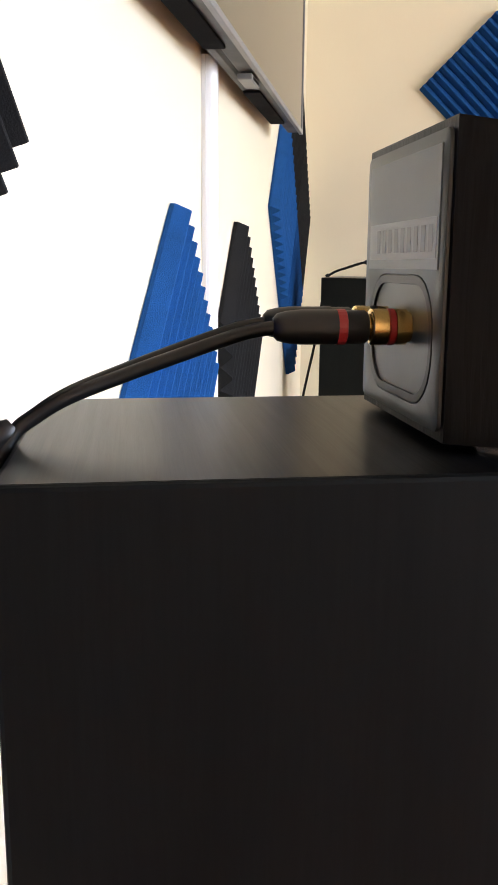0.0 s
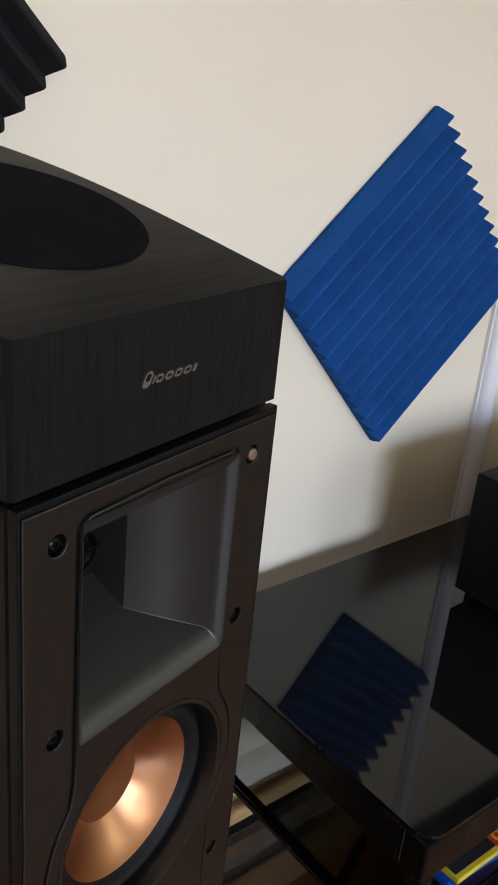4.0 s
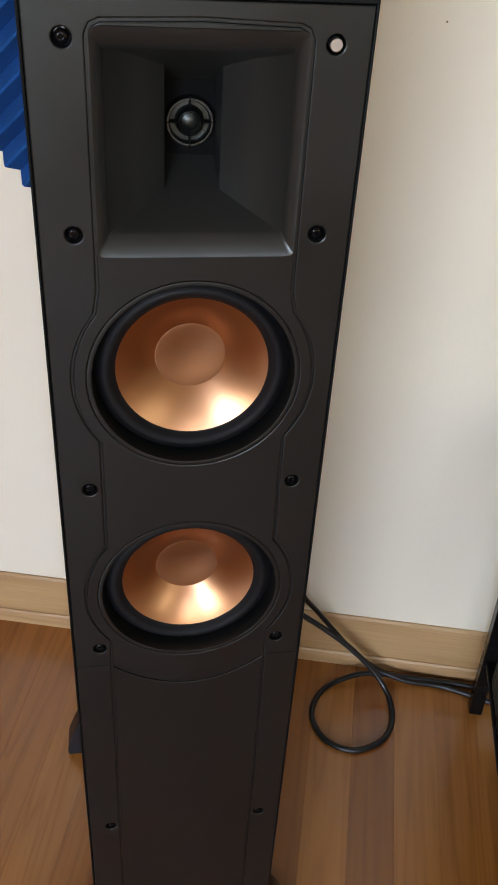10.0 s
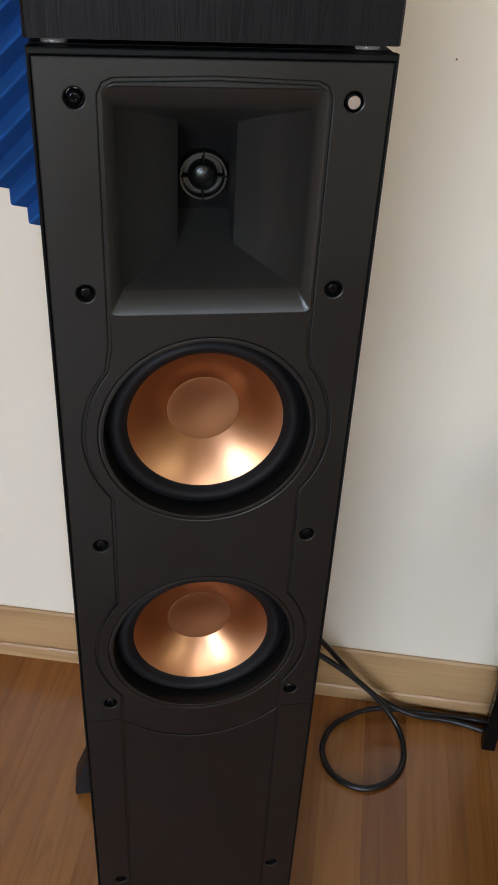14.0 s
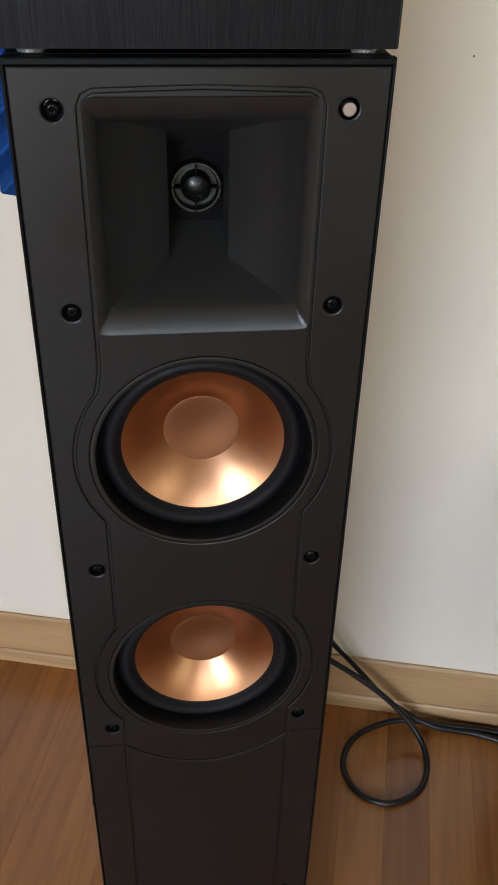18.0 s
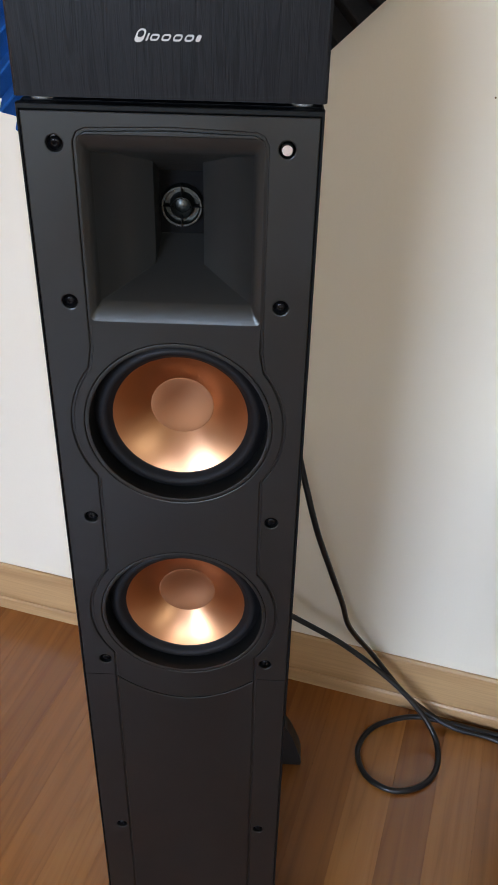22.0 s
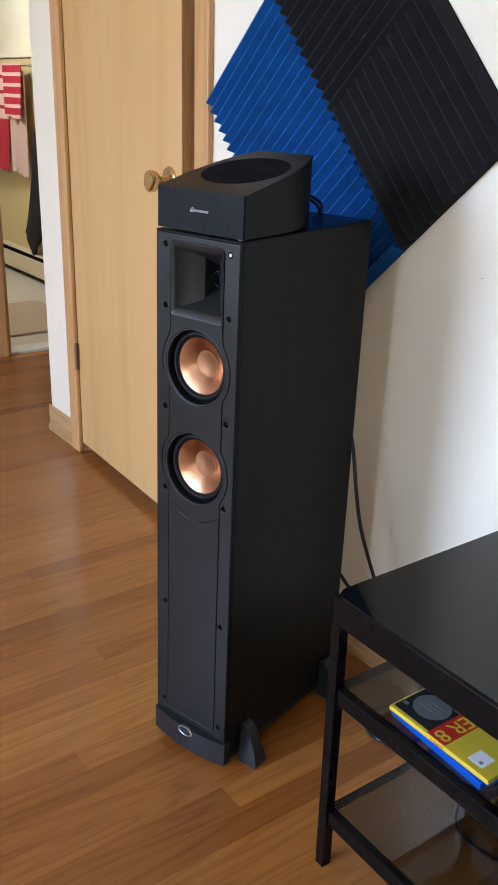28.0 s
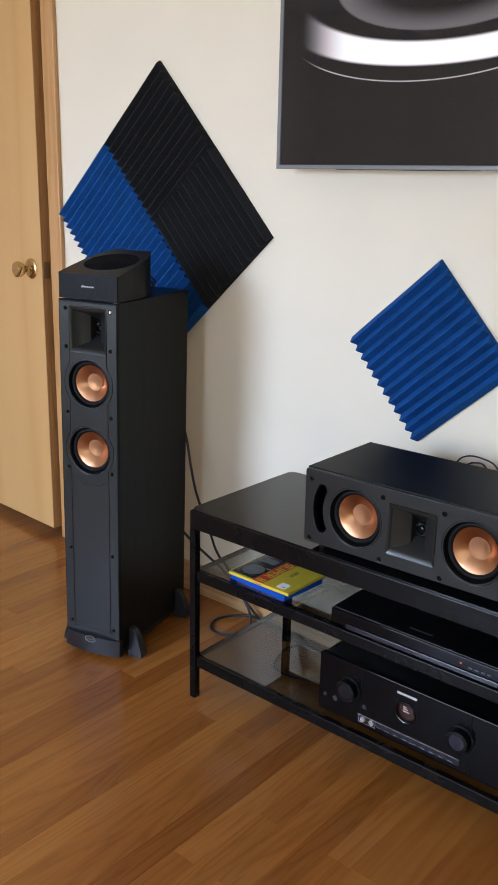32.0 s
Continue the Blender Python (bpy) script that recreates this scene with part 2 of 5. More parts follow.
def plastic(name, colour, rough=0.4, grain=900.0, depth=0.08, spec=0.5):
    mat = material(name, colour, rough, spec=spec)
    n = Nodes(mat)
    where = n.coords()
    n.bump(n.noise(where, grain, 2), depth, 0.0004)
    n.link(n.ramp(n.noise(where, 14, 4), (0.3, rough * 0.85), (0.7, rough * 1.2)), "Roughness")
    return mat


BAFFLE = plastic("titanium_grey_plastic", (0.0040, 0.0042, 0.0040), 0.38, spec=0.43)
HORN = plastic("satin_horn_plastic", (0.0140, 0.0140, 0.0128), 0.36, spec=0.5)
for moulded in (BAFFLE, HORN):
    moulded.node_tree.nodes["Principled BSDF"].inputs["Specular Tint"].default_value = (0.95, 1.0, 0.98, 1)
DARK_PLASTIC = plastic("black_plastic", (0.005, 0.005, 0.0055), 0.45)
GROOVE = material("groove_black", (0.004, 0.004, 0.004), 0.9, spec=0.08)
RUBBER = plastic("black_rubber", (0.004, 0.004, 0.0048), 0.6, 1500, 0.1, 0.2)
BASE_PLASTIC = plastic("blue_black_plastic", (0.0095, 0.0100, 0.0115), 0.42, spec=0.38)
COPPER = material("copper_cone", (0.45, 0.232, 0.120), 0.24, 1.0)
n = Nodes(COPPER)
n.link(n.ramp(n.noise(n.coords(), 9, 2), (0.3, 0.30), (0.7, 0.33)), "Roughness")
COPPER_CAP = material("copper_cap", (0.32, 0.160, 0.080), 0.40, 1.0)
CHROME = material("chrome", (0.75, 0.75, 0.76), 0.12, 1.0)
SMOKE_CHROME = material("smoked_chrome", (0.055, 0.060, 0.057), 0.38, 1.0)
SILVER = material("brushed_silver", (0.62, 0.62, 0.63), 0.3, 1.0)
GOLD = material("gold_plate", (0.78, 0.53, 0.19), 0.25, 1.0)
BRASS = material("aged_brass", (0.55, 0.40, 0.2), 0.24, 1.0)
n = Nodes(BRASS)
n.link(n.ramp(n.noise(n.coords(), 50, 4), (0.3, (0.70, 0.51, 0.24)), (0.7, (0.44, 0.30, 0.14))), "Base Color")
HINGE_METAL = material("dark_bronze", (0.24, 0.17, 0.095), 0.45, 0.9)
CLEAR_BUMPER = material("clear_bumper", (0.6, 0.6, 0.58), 0.25)
CLEAR_BUMPER.node_tree.nodes["Principled BSDF"].inputs["Transmission Weight"].default_value = 0.8
GRILLE = plastic("grille_cloth", (0.006, 0.006, 0.008), 0.9, 2600, 0.5, 0.06)
PLUG = plastic("plug_black", (0.012, 0.012, 0.012), 0.4)
PLUG_RED = material("plug_red", (0.35, 0.02, 0.02), 0.4)
CABLE = material("cable_black", (0.006, 0.006, 0.0065), 0.32, spec=0.4)
LABEL_GREY = plastic("label_grey", (0.20, 0.21, 0.21), 0.4, 300, 0.05)
REAR_GREY = plastic("rear_panel_grey", (0.044, 0.048, 0.047), 0.4)
LABEL_PALE = material("label_band_grey", (0.41, 0.42, 0.42), 0.45)


def foam(name, colour):
    mat = material(name, colour, 0.95, spec=0.15)
    n = Nodes(mat)
    where = n.coords(world=True)
    pores = n.noise(where, 700, 2, 0.7)
    n.link(n.ramp(n.math("ADD", n.math("MULTIPLY", pores, 0.6), n.math("MULTIPLY", n.noise(where, 22, 3), 0.4)),
                  (0.35, tuple(c * 0.7 for c in colour)), (0.66, tuple(c * 1.25 for c in colour))), "Base Color")
    n.bump(pores, 0.6, 0.002)
    return mat


FOAM_BLUE = foam("blue_foam", (0.011, 0.076, 0.265))
FOAM_BLACK = foam("charcoal_foam", (0.0145, 0.0145, 0.0155))

STEEL = plastic("black_lacquer", (0.0045, 0.0040, 0.0040), 0.26, 500, 0.004, spec=0.12)
GLASS_TOP = material("black_glass", (0.005, 0.0055, 0.006), 0.04, spec=0.34)
SMOKED = material("smoked_glass", (0.27, 0.28, 0.275), 0.0)
SMOKED.node_tree.nodes["Principled BSDF"].inputs["Transmission Weight"].default_value = 1.0
SMOKED.node_tree.nodes["Principled BSDF"].inputs["IOR"].default_value = 1.5
GLOSS_BLACK = material("gloss_black", (0.003, 0.003, 0.0035), 0.07, spec=0.14)
SATIN_BLACK = plastic("satin_black", (0.003, 0.003, 0.0035), 0.30, spec=0.15)
KNOB_STEEL = material("dark_turned_metal", (0.045, 0.046, 0.052), 0.22, 1.0)
DISPLAY = material("amber_display", (0.02, 0.012, 0.010), 0.15)
DISPLAY.node_tree.nodes["Principled BSDF"].inputs["Emission Color"].default_value = (0.9, 0.22, 0.12, 1)
DISPLAY.node_tree.nodes["Principled BSDF"].inputs["Emission Strength"].default_value = 0.012
DISPLAY_TEXT = material("display_text", (0.4, 0.3, 0.28), 0.3)
DISPLAY_TEXT.node_tree.nodes["Principled BSDF"].inputs["Emission Color"].default_value = (1, 0.62, 0.52, 1)
DISPLAY_TEXT.node_tree.nodes["Principled BSDF"].inputs["Emission Strength"].default_value = 0.22
MARK_SILVER = material("mark_silver", (0.30, 0.295, 0.28), 0.42, 1.0)
DIM_SILVER = material("dim_silver", (0.12, 0.13, 0.16), 0.35, 1.0)
FLAP_BLUE = plastic("blue_black_gloss", (0.012, 0.014, 0.022), 0.16, 500, 0.01)
RED_LED = material("red_led", (0.4, 0.01, 0.01), 0.3)
RED_LED.node_tree.nodes["Principled BSDF"].inputs["Emission Color"].default_value = (1, 0.1, 0.06, 1)
RED_LED.node_tree.nodes["Principled BSDF"].inputs["Emission Strength"].default_value = 0.25
BEZEL = plastic("grey_aluminium", (0.17, 0.17, 0.175), 0.35, 700, 0.04)
TV_BODY = plastic("tv_underside", (0.045, 0.048, 0.052), 0.5)
RACEWAY = material("white_raceway", (0.80, 0.80, 0.82), 0.25)
YELLOW = material("yellow_case_paper", (0.58, 0.46, 0.035), 0.28)
RED_INK = material("red_ink", (0.45, 0.02, 0.015), 0.3)
DARK_COVER = material("dark_cover", (0.02, 0.022, 0.024), 0.2)
GREY_COVER = material("grey_cover", (0.11, 0.12, 0.12), 0.3)
BLUE_CASE = material("blue_case_plastic", (0.01, 0.07, 0.38), 0.2)
PAPER = paint("white_paper", (0.75, 0.76, 0.78), 0.6)
TOWEL_PINK = paint("pink_towel", (0.62, 0.43, 0.36), 0.95, 900, 0.8)
TOWEL_GREY = paint("charcoal_towel", (0.020, 0.019, 0.021), 0.95, 900, 0.8)
BATH_TILE = paint("bathroom_floor_vinyl", (0.52, 0.47, 0.38), 0.4)
RUG = paint("beige_rug", (0.40, 0.31, 0.21), 0.98, 500, 1.0)
MARBLE = paint("marble_sill", (0.66, 0.63, 0.57), 0.3)
HEATER = paint("cream_enamel", (0.70, 0.60, 0.42), 0.4)

SCREEN = material("tv_screen", (0.010, 0.010, 0.011), 0.05)
n = Nodes(SCREEN)
place = n.add("ShaderNodeSeparateXYZ", {"Vector": n.add("ShaderNodeTexCoord").outputs["Object"]})


def ellipse(cx, cz, a, b):
    dx = n.math("DIVIDE", n.math("SUBTRACT", place.outputs["X"], cx), a)
    dz = n.math("DIVIDE", n.math("SUBTRACT", place.outputs["Z"], cz), b)
    return n.math("SQRT", n.math("ADD", n.math("MULTIPLY", dx, dx), n.math("MULTIPLY", dz, dz)))


def smooth(value, low, high):
    return n.add("ShaderNodeMapRange", {"Value": value, "From Min": low, "From Max": high}, interpolation_type="SMOOTHSTEP").outputs["Result"]


def band(inner, outer, soft):
    return n.math("MULTIPLY", smooth(inner, 1.0 - soft, 1.0 + soft), smooth(outer, 1.0 + soft, 1.0 - soft))


lower_half = smooth(place.outputs["Z"], 1.66, 1.59)
from_left = smooth(place.outputs["X"], 0.56, 0.70)
bright = n.math("MULTIPLY", n.math("MULTIPLY", band(ellipse(0.935, 1.664, 0.385, 0.130), ellipse(0.92, 1.600, 0.40, 0.1125), 0.03), lower_half), from_left)
thin = n.math("MULTIPLY", n.math("MULTIPLY", band(ellipse(0.885, 1.579, 0.3575, 0.1205), ellipse(0.885, 1.579, 0.361, 0.1230), 0.006), lower_half), smooth(place.outputs["X"], 0.555, 0.66))
pale = n.math("MULTIPLY", n.math("MULTIPLY", smooth(ellipse(0.93, 1.656, 0.27, 0.101), 1.02, 0.98), smooth(ellipse(0.93, 1.656, 0.27, 0.101), 0.55, 1.0)), 0.17)
total = n.math("ADD", n.math("ADD", bright, n.math("MULTIPLY", thin, 0.55)), n.math("ADD", pale, 0.012))
n.link(n.ramp(total, (0.0, (0.0, 0.0, 0.0)), (0.25, (0.20, 0.180, 0.18)), (0.6, (0.60, 0.50, 0.50)), (1.0, (1.0, 0.96, 0.95))), "Emission Color")
n.shader.inputs["Emission Strength"].default_value = 1.0


# ---- building helpers ----
def mesh_of(name, bm, mat, smooth_angle=None):
    me = bpy.data.meshes.new(name)
    bmesh.ops.recalc_face_normals(bm, faces=bm.faces)
    if smooth_angle is not None:
        for f in bm.faces:
            f.smooth = True
        for e in bm.edges:
            if len(e.link_faces) == 2 and e.calc_face_angle(0) > radians(smooth_angle):
                e.smooth = False
    bm.to_mesh(me)
    bm.free()
    me.materials.append(mat)
    return me


def part(name, bm, mat, parent, label="", smooth_angle=None, at=None):
    ob = new(name, mesh_of(name, bm, mat, smooth_angle))
    ob.parent = parent
    if at is not None:
        ob.matrix_basis = at
    if label:
        ob["label"] = label
    return ob


def thing(name, label, category, m=None, group="", kind=""):
    ob = new(name)
    ob.empty_display_size = 0.05
    ob.matrix_world = m if m is not None else Matrix()
    return tagged(ob, label, category, group, kind)


def solid(name, bm, mat, label, category, m=None, group="", kind="", smooth_angle=None):
    """A thing of a single mesh."""
    ob = new(name, mesh_of(name, bm, mat, smooth_angle))
    if m is not None:
        ob.matrix_world = m
    return tagged(ob, label, category, group, kind)


def box(x0, x1, y0, y1, z0, z1, bevel=0.0, segments=2, bm=None):
    made = bmesh.new()
    bmesh.ops.create_cube(made, size=1, matrix=Matrix.LocRotScale(((x0 + x1) / 2, (y0 + y1) / 2, (z0 + z1) / 2), None, (x1 - x0, y1 - y0, z1 - z0)))
    if bevel:
        bmesh.ops.bevel(made, geom=made.edges[:], offset=bevel, segments=segments, profile=0.5, affect="EDGES")
    return merged(bm, made)


def merged(bm, extra):
    """extra joined into bm, or extra alone."""
    if bm is None:
        return extra
    me = bpy.data.meshes.new("joined")
    extra.to_mesh(me)
    extra.free()
    bm.from_mesh(me)
    bpy.data.meshes.remove(me)
    return bm


def lathe(profile, segments=48, closed=False):
    """A profile of (radius, height) turned about z."""
    bm = bmesh.new()
    rings = []
    for r, z in profile:
        if r < 1e-6:
            rings.append([bm.verts.new((0, 0, z))])
        else:
            rings.append([bm.verts.new((r * math.cos(2 * math.pi * k / segments), r * math.sin(2 * math.pi * k / segments), z)) for k in range(segments)])
    for a, b in zip(rings, rings[1:]):
        for k in range(segments):
            j = (k + 1) % segments
            if len(a) == 1 and len(b) > 1:
                bm.faces.new((a[0], b[k], b[j]))
            elif len(b) == 1 and len(a) > 1:
                bm.faces.new((a[k], a[j], b[0]))
            elif len(a) > 1:
                bm.faces.new((a[k], a[j], b[j], b[k]))
    return bm


def plate(outer, holes, front, back, bevel=0.0):
    """A flat plate in the xz plane with holes, from y = front to y = back."""
    bm = bmesh.new()
    for loop in (outer, *holes):
        verts = [bm.verts.new((x, back, z)) for x, z in loop]
        for k in range(len(verts)):
            bm.edges.new((verts[k], verts[(k + 1) % len(verts)]))
    bmesh.ops.triangle_fill(bm, edges=bm.edges[:], use_beauty=True, use_dissolve=False)
    made = bmesh.ops.extrude_face_region(bm, geom=bm.faces[:])
    top = [v for v in made["geom"] if isinstance(v, bmesh.types.BMVert)]
    bmesh.ops.translate(bm, verts=top, vec=(0, front - back, 0))
    if bevel:
        rim = [e for e in bm.edges if all(abs(v.co.y - front) < 1e-6 for v in e.verts) and e.calc_face_angle(0) > 1]
        bmesh.ops.bevel(bm, geom=rim, offset=bevel, segments=2, profile=0.5, affect="EDGES")
    return bm


def circle(cx, cz, r, count=56):
    return [(cx + r * math.cos(2 * math.pi * k / count), cz + r * math.sin(2 * math.pi * k / count)) for k in range(count)]


def rounded(x0, x1, z0, z1, r, count=6):
    pts = []
    for cx, cz, start in ((x1 - r, z1 - r, 0), (x0 + r, z1 - r, 90), (x0 + r, z0 + r, 180), (x1 - r, z0 + r, 270)):
        for k in range(count + 1):
            a = radians(start + 90 * k / count)
            pts.append((cx + r * math.cos(a), cz + r * math.sin(a)))
    return pts


def glide(points, steps=8):
    """A smooth line through points."""
    pts = [Vector(p) for p in points]
    pts = [2 * pts[0] - pts[1], *pts, 2 * pts[-1] - pts[-2]]
    out = []
    for a, b, c, d in zip(pts, pts[1:], pts[2:], pts[3:]):
        for k in range(steps):
            t = k / steps
            out.append(0.5 * (2 * b + (c - a) * t + (2 * a - 5 * b + 4 * c - d) * t * t + (3 * b - a - 3 * c + d) * t ** 3))
    return out + [pts[-2]]


def tube(points, radius, sides=8, steps=8, flat=1.0):
    line = glide(points, steps)
    bm = bmesh.new()
    rings, up = [], Vector((0.13, 0.21, 0.97))
    for k, p in enumerate(line):
        ahead = (line[min(k + 1, len(line) - 1)] - line[max(k - 1, 0)]).normalized()
        side = ahead.cross(up).normalized()
        up = side.cross(ahead).normalized()
        rings.append([bm.verts.new(p + radius * (math.cos(2 * math.pi * j / sides) * side * flat + math.sin(2 * math.pi * j / sides) * up)) for j in range(sides)])
    for a, b in zip(rings, rings[1:]):
        for j in range(sides):
            bm.faces.new((a[j], a[(j + 1) % sides], b[(j + 1) % sides], b[j]))
    bm.faces.new(rings[0])
    bm.faces.new(rings[-1][::-1])
    return bm


def prism(outline, z0, z1, top=None):
    """A plan outline of (x, y) raised from z0 to z1; top(x, y): the height of a sloping top."""
    bm = bmesh.new()
    low = [bm.verts.new((x, y, z0)) for x, y in outline]
    high = [bm.verts.new((x, y, top(x, y) if top else z1)) for x, y in outline]
    bm.faces.new(low[::-1])
    bm.faces.new(high)
    for k in range(len(low)):
        j = (k + 1) % len(low)
        bm.faces.new((low[k], low[j], high[j], high[k]))
    return bm


def text_mesh(words, size, mat, parent, at, name="lettering", depth=0.0003, label=""):
    curve = bpy.data.curves.new(name, "FONT")
    curve.body, curve.size, curve.extrude = words, size, depth
    curve.align_x, curve.align_y = "CENTER", "CENTER"
    temp = bpy.data.objects.new(name, curve)
    me = bpy.data.meshes.new_from_object(temp)
    bpy.data.objects.remove(temp)
    me.materials.append(mat)
    ob = new(name, me)
    ob.parent, ob.matrix_basis = parent, at
    if label:
        ob["label"] = label
    return ob


# ---- structure ----
def structure(name, bm, mat, label, category):
    return solid(name, bm, mat, label, category, kind="structure")


EAST, SOUTH, WEST, HALL_NORTH, HEIGHT = 2.77, -4.2, -2.46, 1.9, 2.44
WALL_END, DOOR_L, DOOR_R, DOOR_H = -1.475, -1.222, -0.507, 2.05
bm = box(WALL_END, DOOR_L - 0.02, 0, 0.12, 0, HEIGHT)
box(DOOR_R + 0.02, EAST, 0, 0.12, 0, HEIGHT, bm=bm)
box(DOOR_L - 0.02, DOOR_R + 0.02, 0, 0.12, DOOR_H + 0.02, HEIGHT, bm=bm)
structure("wall_north", bm, WALL, "off-white painted wall behind the speakers and screen", "wall")
# the opening is cut for the added, unseen side window
bm = box(EAST, EAST + 0.12, SOUTH, -3.28, 0, HEIGHT)
box(EAST, EAST + 0.12, -2.22, 0.12, 0, HEIGHT, bm=bm)
box(EAST, EAST + 0.12, -3.28, -2.22, 0, 0.58, bm=bm)
box(EAST, EAST + 0.12, -3.28, -2.22, 2.02, HEIGHT, bm=bm)
structure("wall_east", bm, WALL, "off-white painted side wall with foam panels", "wall")
WINDOWS = ((-0.20, 0.68), (1.48, 0.42))
edges = [WEST - 0.12] + [x + side * half for x, half in WINDOWS for side in (-1, 1)] + [EAST + 0.12]
bm = None
for x0, x1 in zip(edges[::2], edges[1::2]):
    bm = box(x0, x1, SOUTH - 0.12, SOUTH, 0, HEIGHT, bm=bm)
for x, half in WINDOWS:
    box(x - half, x + half, SOUTH - 0.12, SOUTH, 0, 0.55, bm=bm)
    box(x - half, x + half, SOUTH - 0.12, SOUTH, 2.05, HEIGHT, bm=bm)
structure("wall_south", bm, WALL, "off-white painted wall with two windows", "wall")
bm = box(WEST - 0.12, WEST, SOUTH, 0.22, 0, HEIGHT)
box(WEST - 0.12, WEST, 0.90, HALL_NORTH, 0, HEIGHT, bm=bm)
box(WEST - 0.12, WEST, 0.22, 0.90, 2.05, HEIGHT, bm=bm)
structure("wall_west", bm, HALL_PAINT, "beige painted wall with a bathroom doorway", "wall")
structure("wall_hall", box(WEST - 0.12, WALL_END + 0.12, HALL_NORTH, HALL_NORTH + 0.12, 0, HEIGHT), HALL_PAINT, "beige painted wall at the end of the hall", "wall")
structure("wall_hall_side", box(WALL_END, WALL_END + 0.1, 0.12, HALL_NORTH, 0, HEIGHT), WHITE_PAINT, "white painted wall beside the hall", "wall")
structure("wall_closet", box(WALL_END + 0.1, -0.3, 0.7, 0.8, 0, HEIGHT), WALL, "plain wall at the back of the closet", "wall")
structure("ceiling", box(WEST - 2.9, EAST + 0.12, SOUTH - 0.12, HALL_NORTH + 0.12, HEIGHT, HEIGHT + 0.1), CEILING, "plain white painted ceiling", "ceiling")
structure("ground", box(WEST - 3, EAST + 3, SOUTH - 3, HALL_NORTH + 1, -0.35, -0.1), SUBFLOOR, "dark base under the floor", "ground")


def window_unit(name, m, width, height, label):
    unit = thing(name, label, "window", m, kind="structure")
    frame_bm = plate(rounded(-width / 2, width / 2, 0, height, 0.002, 1), [rounded(-width / 2 + 0.05, width / 2 - 0.05, 0.05, height / 2 - 0.025, 0.002, 1), rounded(-width / 2 + 0.05, width / 2 - 0.05, height / 2 + 0.025, height - 0.05, 0.002, 1)], -0.03, 0.03)
    part("window_frame", frame_bm, WHITE_PAINT, unit)
    part("window_sill", box(-width / 2 - 0.04, width / 2 + 0.04, -0.10, -0.032, -0.03, 0.0, 0.004), WHITE_PAINT, unit)
    glass = material("window_glass", (1, 1, 1), 0.0)
    glass.node_tree.nodes["Principled BSDF"].inputs["Transmission Weight"].default_value = 1.0
    for z0, z1 in ((0.052, height / 2 - 0.027), (height / 2 + 0.027, height - 0.052)):
        pane = part("pane", box(-width / 2 + 0.052, width / 2 - 0.052, -0.003, 0.003, z0, z1), glass, unit)
        pane.visible_shadow = False
    return unit


for k, (x, half) in enumerate(WINDOWS):
    window_unit("window_%d" % (k + 1), pose(x, SOUTH - 0.06, 0.55, 0, 0, 180), half * 2, 1.5, "white-framed sash window with two panes")
# unseen side window, added to house the east fill lamp
window_unit("window_3", pose(EAST + 0.06, -2.75, 0.58, 0, 0, -90), 1.06, 1.44, "added white-framed side window with two panes")


def board(name, bm, mat, label):
    return structure(name, bm, mat, label, "baseboard")


def baseboard_run(x0, x1, y, sign):
    """A flat board with a shoe moulding; it runs along x, and sign tells which way it stands out."""
    def strip(outline):
        bm = bmesh.new()
        a = [bm.verts.new((x0, y + sign * d, z)) for d, z in outline]
        b = [bm.verts.new((x1, y + sign * d, z)) for d, z in outline]
        bm.faces.new(a)
        bm.faces.new(b[::-1])
        for k in range(len(a)):
            bm.faces.new((a[k], a[(k + 1) % len(a)], b[(k + 1) % len(b)], b[k]))
        return bm
    return (strip([(0.0005, 0), (0.0005, 0.093), (0.0035, 0.093), (0.0060, 0.090), (0.0066, 0.085), (0.0066, 0)]),
            strip([(0.0070, 0), (0.0070, 0.022), (0.0085, 0.022), (0.0108, 0.019), (0.0122, 0.012), (0.0125, 0)]))


for x0, x1 in ((DOOR_R + 0.075, EAST), (WALL_END - 0.014, DOOR_L - 0.065)):
    run, shoe = baseboard_run(x0, x1, 0, -1)
    unit = thing("baseboard", "plain oak baseboard with a shoe moulding", "baseboard", kind="structure")
    part("board", run, BASEBOARD, unit)
    part("shoe_moulding", shoe, BASEBOARD, unit)
board("baseboard_west", box(WEST, WEST + 0.014, SOUTH, 0.14, 0, 0.09, 0.003), BASEBOARD_Y, "plain oak baseboard along the hall wall")
board("baseboard_end", box(WALL_END - 0.014, WALL_END - 0.0005, 0.0, 0.12, 0, 0.088, 0.003), BASEBOARD_Y, "plain oak baseboard round the wall's end")
board("baseboard_east", box(EAST - 0.014, EAST, SOUTH, -0.03, 0, 0.088, 0.003), BASEBOARD_Y, "plain oak baseboard along the side wall")

# closet door, a hand's width of it ajar
frame_unit = thing("door_frame", "birch door casing round the closet door", "door frame", kind="structure")
for x0, x1 in ((DOOR_L - 0.062, DOOR_L - 0.002), (DOOR_R + 0.012, DOOR_R + 0.072)):
    part("casing", box(x0, x1, -0.017, -0.0005, 0, DOOR_H + 0.075, 0.004), TRIM_WOOD, frame_unit)
part("casing", box(DOOR_L - 0.002, DOOR_R + 0.012, -0.017, -0.0005, DOOR_H + 0.012, DOOR_H + 0.075, 0.004), TRIM_WOOD, frame_unit)
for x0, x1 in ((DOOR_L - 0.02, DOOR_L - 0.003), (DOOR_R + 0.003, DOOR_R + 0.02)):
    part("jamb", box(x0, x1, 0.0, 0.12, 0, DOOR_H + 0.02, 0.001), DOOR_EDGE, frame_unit)

